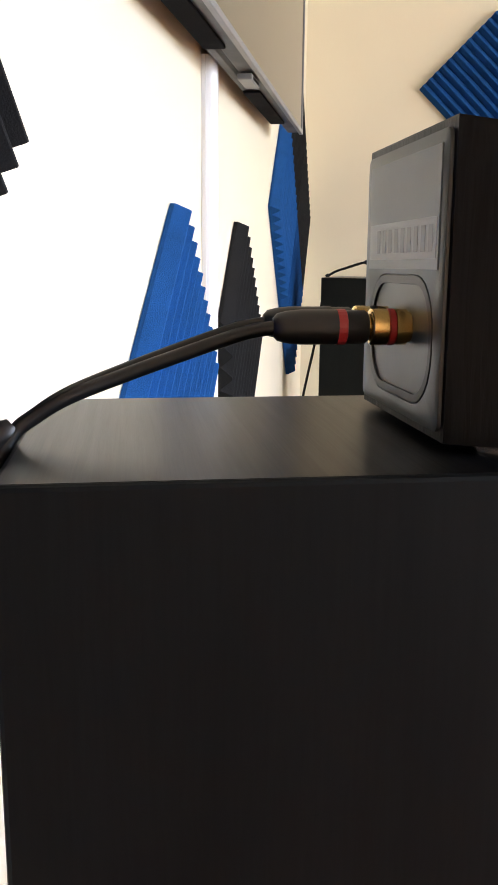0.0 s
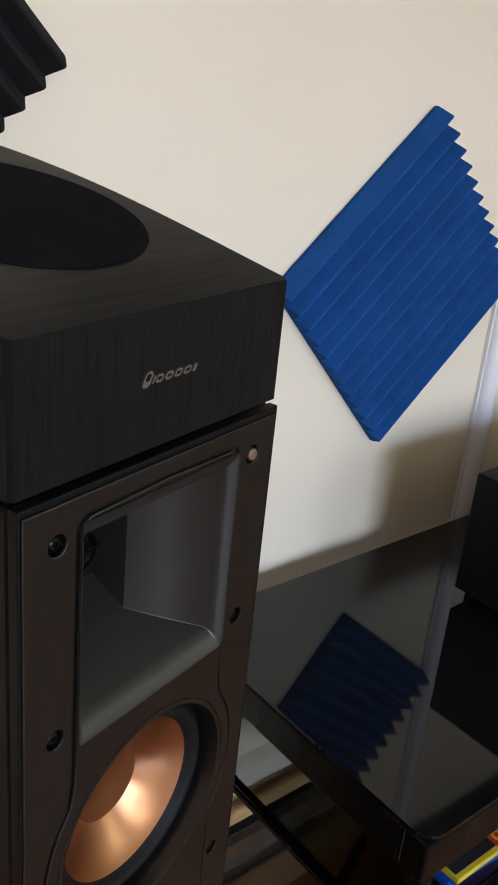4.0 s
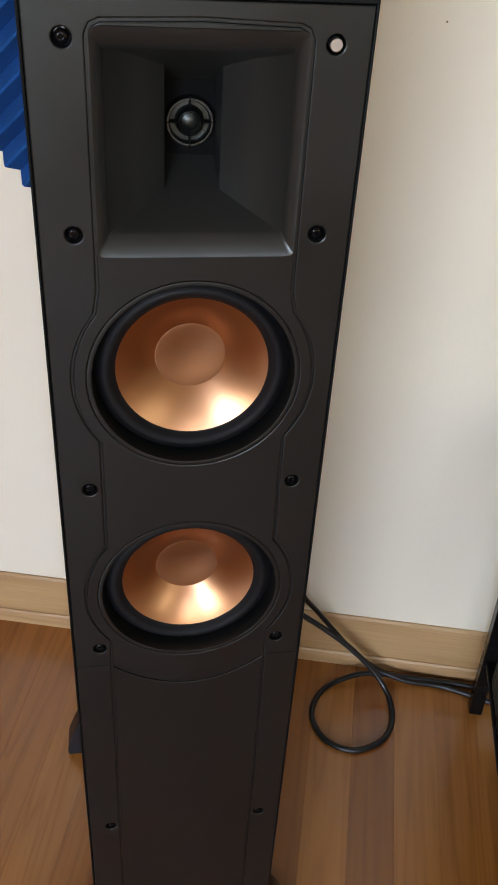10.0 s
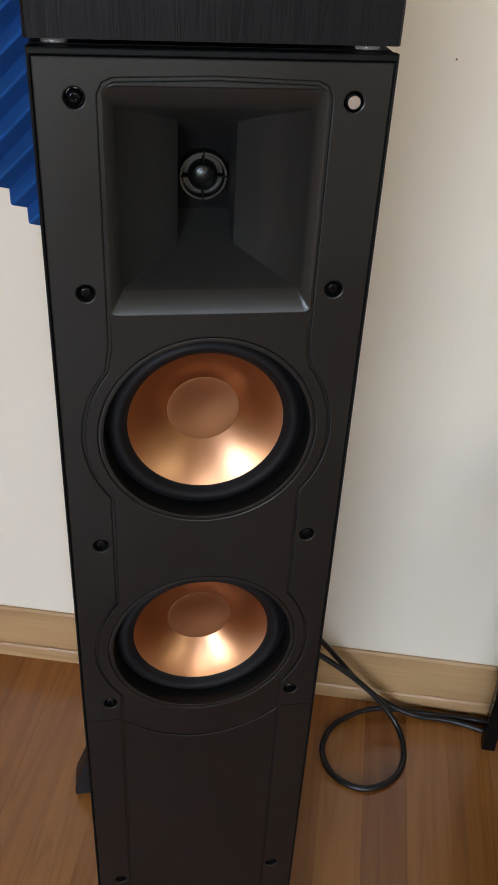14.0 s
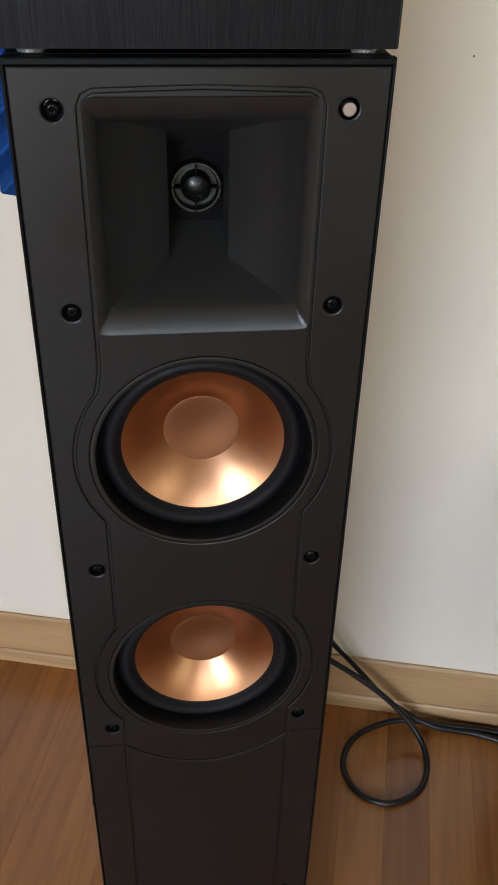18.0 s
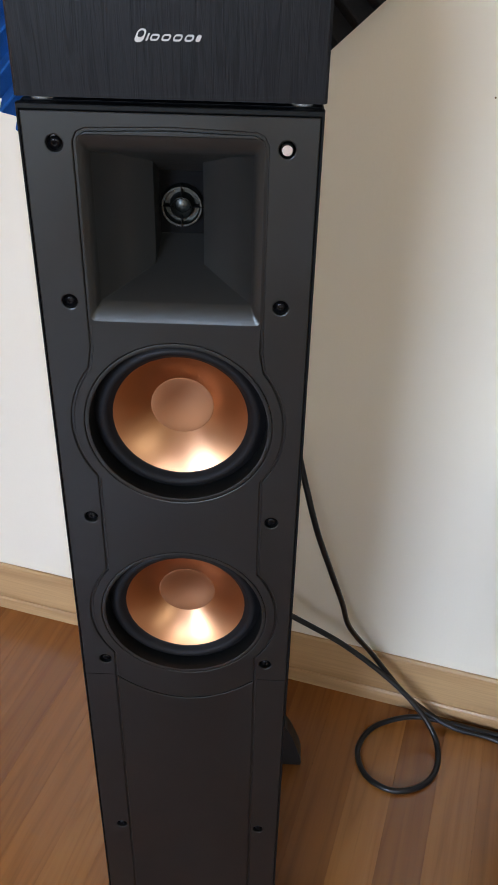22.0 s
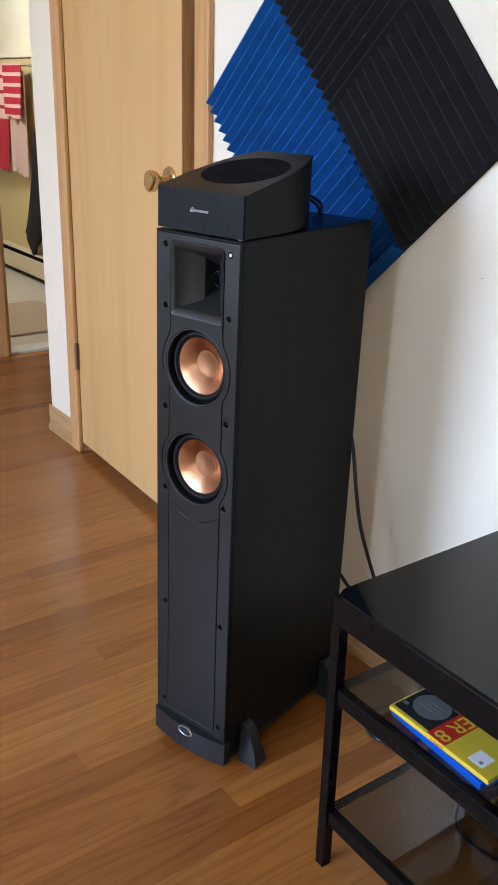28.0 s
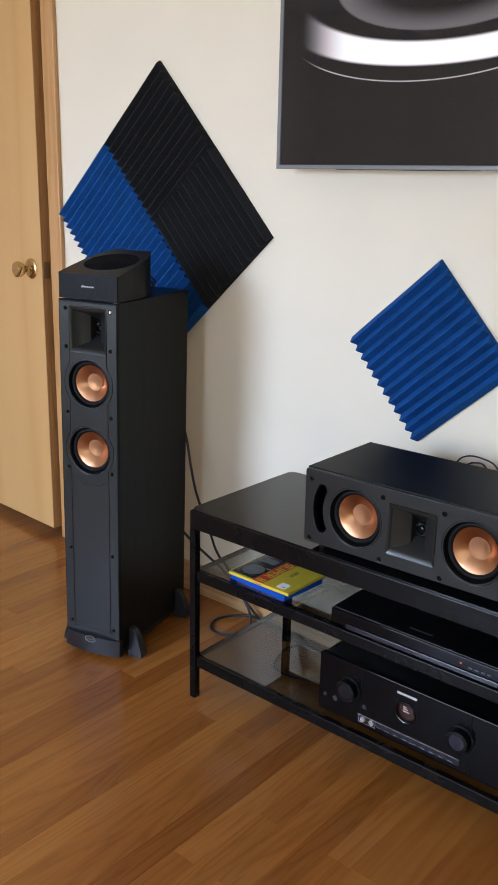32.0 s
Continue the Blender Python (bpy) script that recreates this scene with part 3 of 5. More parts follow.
door = thing("door_1", "birch veneer closet door slightly ajar", "door", pose(DOOR_L, -0.004, 0, 0, 0, -2.8), kind="structure")
WIDE = DOOR_R - DOOR_L - 0.003
part("slab", box(0.002, WIDE - 0.0025, 0, 0.035, 0.036, DOOR_H, 0.0015), DOOR_WOOD, door)
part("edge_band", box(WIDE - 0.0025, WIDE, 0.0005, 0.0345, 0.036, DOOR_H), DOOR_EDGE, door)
part("latch_plate", box(WIDE, WIDE + 0.001, 0.006, 0.029, 0.92, 0.976, 0.0004), HINGE_METAL, door, "small bronze latch plate")
for z in (0.294, 1.76):
    hinge = part("hinge", lathe([(0, 0), (0.006, 0), (0.006, 0.089), (0, 0.089)], 12), HINGE_METAL, door, "dark bronze butt hinge", 40, pose(-0.003, -0.007, z))
    part("leaf", box(-0.001, 0.014, 0.004, 0.0068, 0.001, 0.088), HINGE_METAL, hinge)
for side, y in ((1, -0.0), (-1, 0.035)):
    knob = part("knob", lathe([(0, 0), (0.033, 0), (0.0335, 0.003), (0.030, 0.0065), (0.014, 0.009), (0.0105, 0.014), (0.0105, 0.028), (0.014, 0.033), (0.021, 0.037), (0.0255, 0.046), (0.0262, 0.054), (0.024, 0.060), (0.016, 0.0635), (0.008, 0.0625), (0, 0.0625)], 32),
                BRASS, door, "aged brass door knob", 40, Matrix.Translation((WIDE - 0.062, y, 0.950)) @ Euler((radians(90 * side), 0, 0)).to_matrix().to_4x4())

# light switch beside the bathroom doorway
switch = thing("light_switch", "white toggle light switch plate on the beige wall", "light switch")
part("plate", box(WEST + 0.0005, WEST + 0.006, 0.036, 0.118, 1.090, 1.222, 0.002), WHITE_PAINT, switch)
part("toggle", box(WEST + 0.0062, WEST + 0.016, 0.073, 0.083, 1.150, 1.172, 0.002), WHITE_PAINT, switch, "small white toggle")
for z in (1.126, 1.186):
    part("screw", lathe([(0, 0), (0.003, 0), (0.003, 0.0008), (0, 0.001)], 12), DIM_SILVER, switch, at=Matrix.Translation((WEST + 0.006, 0.078, z)) @ Euler((0, radians(90), 0)).to_matrix().to_4x4())

# bathroom beyond the hall
bath_casing = thing("bathroom_door_frame", "birch casing of the bathroom doorway", "door frame", kind="structure")
part("casing", box(WEST, WEST + 0.017, 0.142, 0.212, 0, 2.1, 0.005), TRIM_WOOD, bath_casing)
part("jamb", box(WEST - 0.12, WEST + 0.002, 0.212, 0.228, 0, 2.05, 0.002), TRIM_WOOD, bath_casing)
part("casing", box(WEST, WEST + 0.017, 0.91, 0.98, 0, 2.1, 0.005), TRIM_WOOD, bath_casing)
BATH_N = 1.05
bm = box(-5.2, WEST - 0.12, BATH_N, BATH_N + 0.1, 0.0, HEIGHT)
structure("wall_bathroom_north", bm, BATH_UPPER, "cream painted bathroom wall", "wall")
structure("bathroom_wainscot", box(-5.2, WEST - 0.12, BATH_N - 0.012, BATH_N, 0.165, 1.305, 0.003), BATH_LOWER, "ochre painted lower wall panelling", "wainscot")
structure("wainscot_rail", box(-5.2, WEST - 0.12, BATH_N - 0.024, BATH_N, 1.307, 1.34, 0.005), BATH_UPPER, "cream painted rail over the panelling", "trim")
structure("wall_bathroom_west", box(-5.3, -5.2, -0.9, 1.15, 0, HEIGHT), BATH_UPPER, "cream painted bathroom end wall", "wall")
structure("wall_bathroom_south", box(-5.2, WEST - 0.12, -0.9, -0.8, 0, HEIGHT), BATH_UPPER, "cream painted bathroom side wall", "wall")
structure("bathroom_floor", box(-5.3, WEST - 0.12, -0.9, 1.15, -0.02, -0.002), BATH_TILE, "pale vinyl bathroom floor", "floor")
structure("threshold", box(WEST - 0.125, WEST - 0.02, 0.229, 0.90, -0.01, 0.006, 0.003), MARBLE, "pale marble doorway sill", "threshold")
solid("bath_rug", box(-3.42, -2.76, 0.22, 0.76, -0.002, 0.012, 0.005), RUG, "beige bathroom rug on a pale floor", "rug")
heater = thing("baseboard_heater", "cream enamelled baseboard heater along the bathroom wall", "heater", kind="structure")
part("front_cover", box(-5.19, WEST - 0.13, BATH_N - 0.075, BATH_N - 0.068, 0.03, 0.135, 0.002), HEATER, heater)
part("top_cover", box(-5.19, WEST - 0.13, BATH_N - 0.07, BATH_N - 0.013, 0.158, 0.168, 0.002), HEATER, heater)
part("fin_core", box(-5.18, WEST - 0.14, BATH_N - 0.066, BATH_N - 0.014, 0.02, 0.15), GROOVE, heater)
bar = thing("towel_bar", "chrome towel bar on the bathroom wall", "towel bar")
part("rod", tube([(-4.85, BATH_N - 0.07, 1.262), (-4.3, BATH_N - 0.07, 1.262), (-3.65, BATH_N - 0.07, 1.262)], 0.007, 10, 2), CHROME, bar, smooth_angle=50)
for x in (-4.85, -3.65):
    part("bracket", box(x - 0.03, x + 0.03, BATH_N - 0.092, BATH_N - 0.0125, 1.242, 1.282, 0.008), CHROME, bar)


def towel(x0, x1, z0, z1, y, folds, seed, gather=0.0, hem=((0, 0), (1, 0))):
    """Cloth hung over a rail, with folds down its length."""
    rng = random.Random(seed)
    phase = [rng.uniform(0, 6) for _ in range(3)]
    bm = bmesh.new()
    nx, nz = 36, 30
    grid = []
    for j in range(nz + 1):
        fall = j / nz
        row = []
        for i in range(nx + 1):
            s = i / nx
            wave = 0.012 * math.sin(folds * s * 6.3 + phase[0]) * (0.35 + fall) + 0.005 * math.sin(folds * 2.3 * s * 6.3 + phase[1] + fall)
            taper = 1.0 - 0.22 * fall * (1 if folds > 1.5 else 0.3)
            mid = (x0 + x1) / 2 + gather * (x1 - x0) / 2 * (1 - fall) ** 0.8
            taper *= 1 - gather * (1 - fall) ** 0.8
            row.append(bm.verts.new((mid + (s - 0.5) * (x1 - x0) * taper, y - 0.012 - abs(wave), z1 - (z1 - z0) * fall - 0.012 * math.sin(phase[2] + 4 * s) * fall + float(np.interp(s, *zip(*hem))) * fall ** 2)))
        grid.append(row)
    for j in range(nz):
        for i in range(nx):
            bm.faces.new((grid[j][i], grid[j][i + 1], grid[j + 1][i + 1], grid[j + 1][i]))
    made = bmesh.ops.extrude_face_region(bm, geom=bm.faces[:])
    bmesh.ops.translate(bm, verts=[v for v in made["geom"] if isinstance(v, bmesh.types.BMVert)], vec=(0, 0.006, 0))
    return bm


def striped(mat_name, rate, share, band):
    mat = paint(mat_name, (0.5, 0.03, 0.05), 0.95, 900, 0.8)
    n = Nodes(mat)
    z = n.add("ShaderNodeSeparateXYZ", {"Vector": n.add("ShaderNodeNewGeometry").outputs["Position"]}).outputs["Z"]
    cycle = n.math("FRACT", n.math("MULTIPLY", n.math("SUBTRACT", z, 0.93), rate))
    line = n.math("MAXIMUM", n.math("LESS_THAN", cycle, share), n.math("LESS_THAN", z, band))
    n.link(n.mix(line, (0.68, 0.46, 0.40), (0.42, 0.025, 0.04)), "Base Color")
    return mat


STRIPED = striped("striped_towel_cloth", 11.5, 0.24, 0.96)
CHECKED = striped("checked_towel_cloth", 17.0, 0.66, 0.0)
striped_towel = thing("striped_towel", "red and white striped towel hung over the bar", "towel")
part("cloth", towel(-4.78, -4.13, 0.645, 1.272, BATH_N - 0.075, 2.0, 3), STRIPED, striped_towel, smooth_angle=60)
part("fold", towel(-4.21, -3.935, 0.975, 1.276, BATH_N - 0.082, 1.2, 5), CHECKED, striped_towel, smooth_angle=60)
part("lining", towel(-4.18, -3.955, 0.645, 1.235, BATH_N - 0.062, 1.2, 7), TOWEL_PINK, striped_towel, smooth_angle=60)
dark_towel = thing("dark_towel", "charcoal towel hanging in loose folds with pointed corners", "towel")
part("cloth", towel(-4.165, -3.585, 0.16, 1.250, BATH_N - 0.050, 1.9, 9, 0.70, ((0, 0.14), (0.28, 0), (0.62, 0.15), (0.95, 0), (1, 0.05))), TOWEL_GREY, dark_towel, smooth_angle=60)
part("hook", box(-3.75, -3.73, BATH_N - 0.06, BATH_N - 0.013, 1.225, 1.255, 0.004), CHROME, dark_towel)


# small nails left in the wall
for x, z in ((0.3905, 0.876),):
    solid("nail", lathe([(0, 0), (0.0006, 0), (0.0006, 0.0004), (0.0010, 0.0005), (0.0010, 0.0010), (0, 0.0012)], 12), HINGE_METAL, "small dark nail head in the painted wall", "nail", Matrix.Translation((x, 0, z)) @ Euler((radians(90), 0, 0)).to_matrix().to_4x4())

# ---- acoustic foam ----
TILE = 0.309


def foam_tile(mat, label, m, cut=None):
    """A square of wedge foam: a backing sheet and twelve wedges that run along y, standing out along z."""
    panel = thing("foam_panel", label, "foam panel", m, "foam panels on the walls")
    pitch, half, base = TILE / 12, TILE / 2, 0.0060

    def trimmed(bm):
        if cut:
            made = bmesh.ops.bisect_plane(bm, geom=bm.verts[:] + bm.edges[:] + bm.faces[:], plane_co=cut[0], plane_no=cut[1], clear_inner=True)
            bmesh.ops.contextual_create(bm, geom=[e for e in made["geom_cut"] if isinstance(e, bmesh.types.BMEdge)])
        return bm

    part("backing", trimmed(box(-half, half, -half, half, 0.0, base)), mat, panel)
    shared = None
    for k in range(12):
        x = -half + k * pitch
        at = None if cut else Matrix.Translation((x, 0, 0))
        if shared is None or cut:
            start = x if cut else 0.0
            section = [(start + pitch * f, z) for f, z in ((0.0, base + 0.0001), (0.44, 0.0252), (0.50, 0.0257), (0.56, 0.0252), (0.985, base + 0.0001))]
            bm = bmesh.new()
            rows = [[bm.verts.new((px + 0.0005 * math.sin(40 * pz + 30 * y), y, pz)) for px, pz in section] for y in (-half, -half / 3, half / 3, half)]
            for a, b in zip(rows, rows[1:]):
                for n in range(len(section)):
                    o = (n + 1) % len(section)
                    bm.faces.new((a[n], a[o], b[o], b[n]))
            bm.faces.new(rows[0][::-1])
            bm.faces.new(rows[-1])
            bm = trimmed(bm)
            if not bm.faces:
                bm.free()
                continue
            shared = part("wedge", bm, mat, panel, at=at).data
        else:
            wedge = new("wedge", shared)
            wedge.parent, wedge.matrix_basis = panel, at
    return panel


S = math.sqrt(0.5)


def on_north(x, z, ridge, lean=0.0):
    """A tile's pose on the north wall; ridge: +1 for wedges that rise to the right, -1 for wedges that fall."""
    along = Vector((S, 0, S * ridge))
    out = Vector((0, -1, 0))
    across = along.cross(out)
    m = Matrix((across, along, out)).transposed().to_4x4()
    return Matrix.Translation((x, -0.001, z)) @ Matrix.Rotation(lean, 4, "Y") @ m


def on_east(y, z, ridge):
    along = Vector((0, -S, S * ridge))
    out = Vector((-1, 0, 0))
    across = along.cross(out)
    m = Matrix((across, along, out)).transposed().to_4x4()
    return Matrix.Translation((EAST - 0.001, y, z)) @ m


D = TILE * S
LEAN = 0.042
CLUSTERS = ((0.0, 1.1225, LEAN, 1), (2.307, 1.124, 0.0, -1))


def in_cluster(cluster, side, up, ridge):
    """The pose of one square of a group of four hung as a large diamond."""
    cx, cz, lean, _ = cluster
    dx, dz = side * D, up * D
    return on_north(cx + dx * math.cos(lean) + dz * math.sin(lean), cz - dx * math.sin(lean) + dz * math.cos(lean), ridge, lean)


blue_tile = foam_tile(FOAM_BLUE, "blue wedge acoustic foam square hung as a diamond", on_north(0.9196, 0.864, 1, 0.0588))
black_tile = foam_tile(FOAM_BLACK, "charcoal wedge acoustic foam square on the wall", in_cluster(CLUSTERS[0], 0, 1, 1))
for cluster in CLUSTERS:
    way = cluster[3]
    if way < 0:
        copy_thing(black_tile, in_cluster(cluster, 0, 1, -1))
    copy_thing(black_tile, in_cluster(cluster, 1, 0, -way))
    copy_thing(blue_tile, in_cluster(cluster, -1, 0, 1))
    copy_thing(blue_tile, in_cluster(cluster, 0, -1, way))
cut_m = on_north(1.409, 0.857, 1)
cut_at = cut_m.inverted() @ Vector((1.247, 0, 0.857))
cut_way = cut_m.inverted().to_3x3() @ Vector((1, 0, 0))
foam_tile(FOAM_BLACK, "charcoal wedge foam diamond trimmed beside a cable raceway", cut_m, (cut_at, cut_way))
copy_thing(blue_tile, on_east(-0.567, 1.512, -1))
copy_thing(black_tile, on_east(-0.562, 1.056, 1))
copy_thing(blue_tile, on_east(-0.559 - D, 1.055 - D, -1))

# ---- television and cable raceway ----
TV_L, TV_R, TV_B, TV_T, TV_Y = 0.498, 1.872, 1.275, 2.068, -0.0755
tv = thing("television", "large wall-mounted television showing a glowing ring", "television")
part("screen", box(TV_L + 0.011, TV_R - 0.011, TV_Y + 0.002, TV_Y + 0.006, TV_B + 0.0105, TV_T - 0.010), SCREEN, tv, "glossy dark screen with a bright crescent")
part("bezel", plate([(TV_L, TV_B), (TV_R, TV_B), (TV_R, TV_T), (TV_L, TV_T)], [[(TV_L + 0.010, TV_B + 0.0095), (TV_R - 0.010, TV_B + 0.0095), (TV_R - 0.010, TV_T - 0.009), (TV_L + 0.010, TV_T - 0.009)]], TV_Y, TV_Y + 0.0072, 0.0012), BEZEL, tv, "thin grey metal bezel")
part("back_shell", box(TV_L + 0.004, TV_R - 0.004, TV_Y + 0.0075, -0.042, TV_B + 0.004, TV_T - 0.004, 0.003), TV_BODY, tv)
part("rear_housing", box(TV_L + 0.15, TV_R - 0.15, -0.0415, -0.018, TV_B + 0.006, TV_T - 0.2, 0.008), TV_BODY, tv)
part("wall_bracket", box(0.98, 1.36, -0.0175, -0.0005, 1.5, 1.8, 0.002), GROOVE, tv)
for x0, x1 in ((0.66, 1.02), (1.34, 1.70)):
    part("speaker_grille", box(x0, x1, -0.054, -0.026, TV_B - 0.0005, TV_B + 0.004, 0.001), GRILLE, tv, "dark underside speaker strip")
part("sensor_box", box(1.185, 1.265, TV_Y + 0.012, TV_Y + 0.034, TV_B - 0.007, TV_B + 0.002, 0.002), BEZEL, tv)
part("sensor_window", box(1.198, 1.252, TV_Y + 0.0115, TV_Y + 0.013, TV_B - 0.0055, TV_B - 0.001), GLOSS_BLACK, tv)

duct = thing("cable_raceway", "white half-round cable raceway under the television", "cable raceway", kind="structure")
outline = [(-0.021, 0.0), (-0.021, -0.006)] + [(0.018 * math.cos(a), -0.006 - 0.014 * math.sin(a)) for a in np.linspace(math.pi, 0, 11)] + [(0.021, -0.006), (0.021, 0.0)]
part("cover", prism([(1.150 + x, y - 0.0005) for x, y in outline], 0.10, 1.292), RACEWAY, duct, smooth_angle=40)


# ---- speakers ----
def groove_line(offset):
    """The right half of the line pressed round the drivers, from the top down: (x, z)."""
    pts = [(0.0535, 0.905), (0.0535, 0.812)]
    for cz, r in ((0.7545, 0.0705), (0.5815, 0.0715)):
        reach = math.acos(0.056 / r)
        pts += [(r * math.cos(a), cz + r * math.sin(a)) for a in np.linspace(reach, -reach, 15)]
    pts += [(0.0565, 0.50), (0.0565, 0.075)]
    return [(x + offset, z) for x, z in pts]


def arc_floor(x):
    """The dipping seam between the driver panel and the panel below it."""
    return 0.487 + 0.024 * (x / 0.0565) ** 2


def driver(parent, x, z, r):
    """A woofer: rubber surround, copper cone and dust cap, set into the baffle at (x, z)."""
    turn = Matrix.Translation((x, 0, z)) @ Euler((radians(90), 0, 0)).to_matrix().to_4x4()
    basket = part("woofer", lathe([(r, -0.004), (r - 0.0004, 0.0002), (r - 0.0018, 0.0005), (r - 0.0030, 0.0002), (r - 0.0036, -0.006), (r - 0.004, -0.014)], 64), BAFFLE, parent, "copper-coned woofer in a black surround", 50, turn)
    k = r / 0.063
    part("surround", lathe([(p * k, h) for p, h in ((0.0592, -0.0145), (0.0583, -0.0125), (0.0570, -0.0118), (0.0556, -0.0102), (0.0540, -0.0085), (0.0520, -0.0078), (0.0500, -0.0085), (0.0486, -0.0100), (0.0476, -0.0116), (0.0468, -0.0124), (0.0459, -0.0132))], 64), RUBBER, basket, "black rubber surround", 60)
    part("cone", lathe([(p * k, h) for p, h in [(0.0218 + 0.0243 * s, -0.0284 + 0.0154 * s + 0.0042 * s * (1 - s)) for s in np.linspace(1, 0, 10)]], 72), COPPER, basket, "spun copper cone", 60)
    part("dust_cap", lathe([(p * k, h) for p, h in ((0.0221, -0.0284), (0.0216, -0.0283), (0.0210, -0.02832), (0.0150, -0.0291), (0.0100, -0.0298), (0.0050, -0.0303), (0.0, -0.0305))], 48), COPPER_CAP, basket, "copper dust cap", 60)
    return basket


def horn_unit(parent, x, z, w, h, k=1.0):
    """A square horn that narrows to a round throat."""
    bm = bmesh.new()
    rings = []
    for depth, sx, sz in ((-0.0009, 1.0, 1.0), (-0.0006, 0.990, 0.985), (0.0002, 0.970, 0.955), (0.0014, 0.942, 0.915), (0.0032, 0.912, 0.866), (0.0058, 0.886, 0.818), (0.0066, 0.880, 0.808), (0.0225, 0.58, 0.70), (0.0360, 0.295, 0.575), (0.0364, 0.290, 0.572), (0.0480, 0.275, 0.46), (0.0590, 0.275, 0.36)):
        r = 0.0025 * max(0.1, 1 - depth / 0.008)
        rings.append([bm.verts.new((x + px, depth * k, z + pz)) for px, pz in rounded(-w * sx, w * sx, -h * sz, h * sz, r, 3)])
    for a, b in zip(rings, rings[1:]):
        for j in range(len(a)):
            bm.faces.new((a[j], a[(j + 1) % len(a)], b[(j + 1) % len(b)], b[j]))
    horn = part("horn", bm, HORN, parent, "satin grey square tweeter horn", 22)
    back = 0.0588 * k
    part("throat", box(x - w * 0.31, x + w * 0.31, back, back + 0.004, z - h * 0.38, z + h * 0.38), GROOVE, horn)
    face = Matrix.Translation((x, back, z - 0.001)) @ Euler((radians(90), 0, 0)).to_matrix().to_4x4()
    lens = part("phase_plug", lathe([(0.0136, 0.0), (0.0136, 0.004), (0.0128, 0.006), (0.0117, 0.006), (0.0110, 0.004), (0.0110, 0.0005), (0.0082, 0.0005), (0.0078, 0.005), (0.0066, 0.0075), (0.0052, 0.005), (0.0050, 0.002), (0.0030, 0.003), (0.0, 0.0042)], 40), SMOKE_CHROME, horn, "chrome ringed tweeter plug", 40, face)
    for turn in range(4):
        part("spoke", box(0.0052, 0.0140, -0.0004, 0.0004, 0.001, 0.0066, 0.0002, 1), GROOVE, horn, at=face @ pose(0, 0, 0, 0, 0, 90 * turn))
    return horn


SCREW_ROWS = (0.9385, 0.8435, 0.6755, 0.5295, 0.3040, 0.0910)


def screw_x(z):
    return 0.0645 if z > 0.2 else 0.066


def screw(parent, x, z, y=0.0, bright=False):
    """A screw head sunk in its hole, or the bright pin that holds a grille."""
    turn = Matrix.Translation((x, y, z)) @ Euler((radians(90), 0, 0)).to_matrix().to_4x4()
    if bright:
        return part("magnet_pin", lathe([(0.0033, -0.0035), (0.0033, 0.0002), (0.0029, 0.0008), (0, 0.0008)], 24), SILVER, parent, "bright metal grille pin", 40, turn)
    return part("screw", lathe([(0.0046, -0.0035), (0.0036, -0.0033), (0.0034, -0.0024), (0.0026, -0.0015), (0.0016, -0.0011), (0.0012, -0.0012), (0.0010, -0.0022), (0, -0.0022)], 20), GLOSS_BLACK, parent, "", 50, turn)


def open_box(*sizes):
    """A bevelled box with no front, which the baffle closes."""
    bm = box(*sizes)
    front = max((f for f in bm.faces if abs(f.normal.y) > 0.9 and f.calc_center_median().y < sizes[2] + 0.001), key=lambda f: f.calc_area())
    bmesh.ops.delete(bm, geom=[front], context="FACES_ONLY")
    return bm


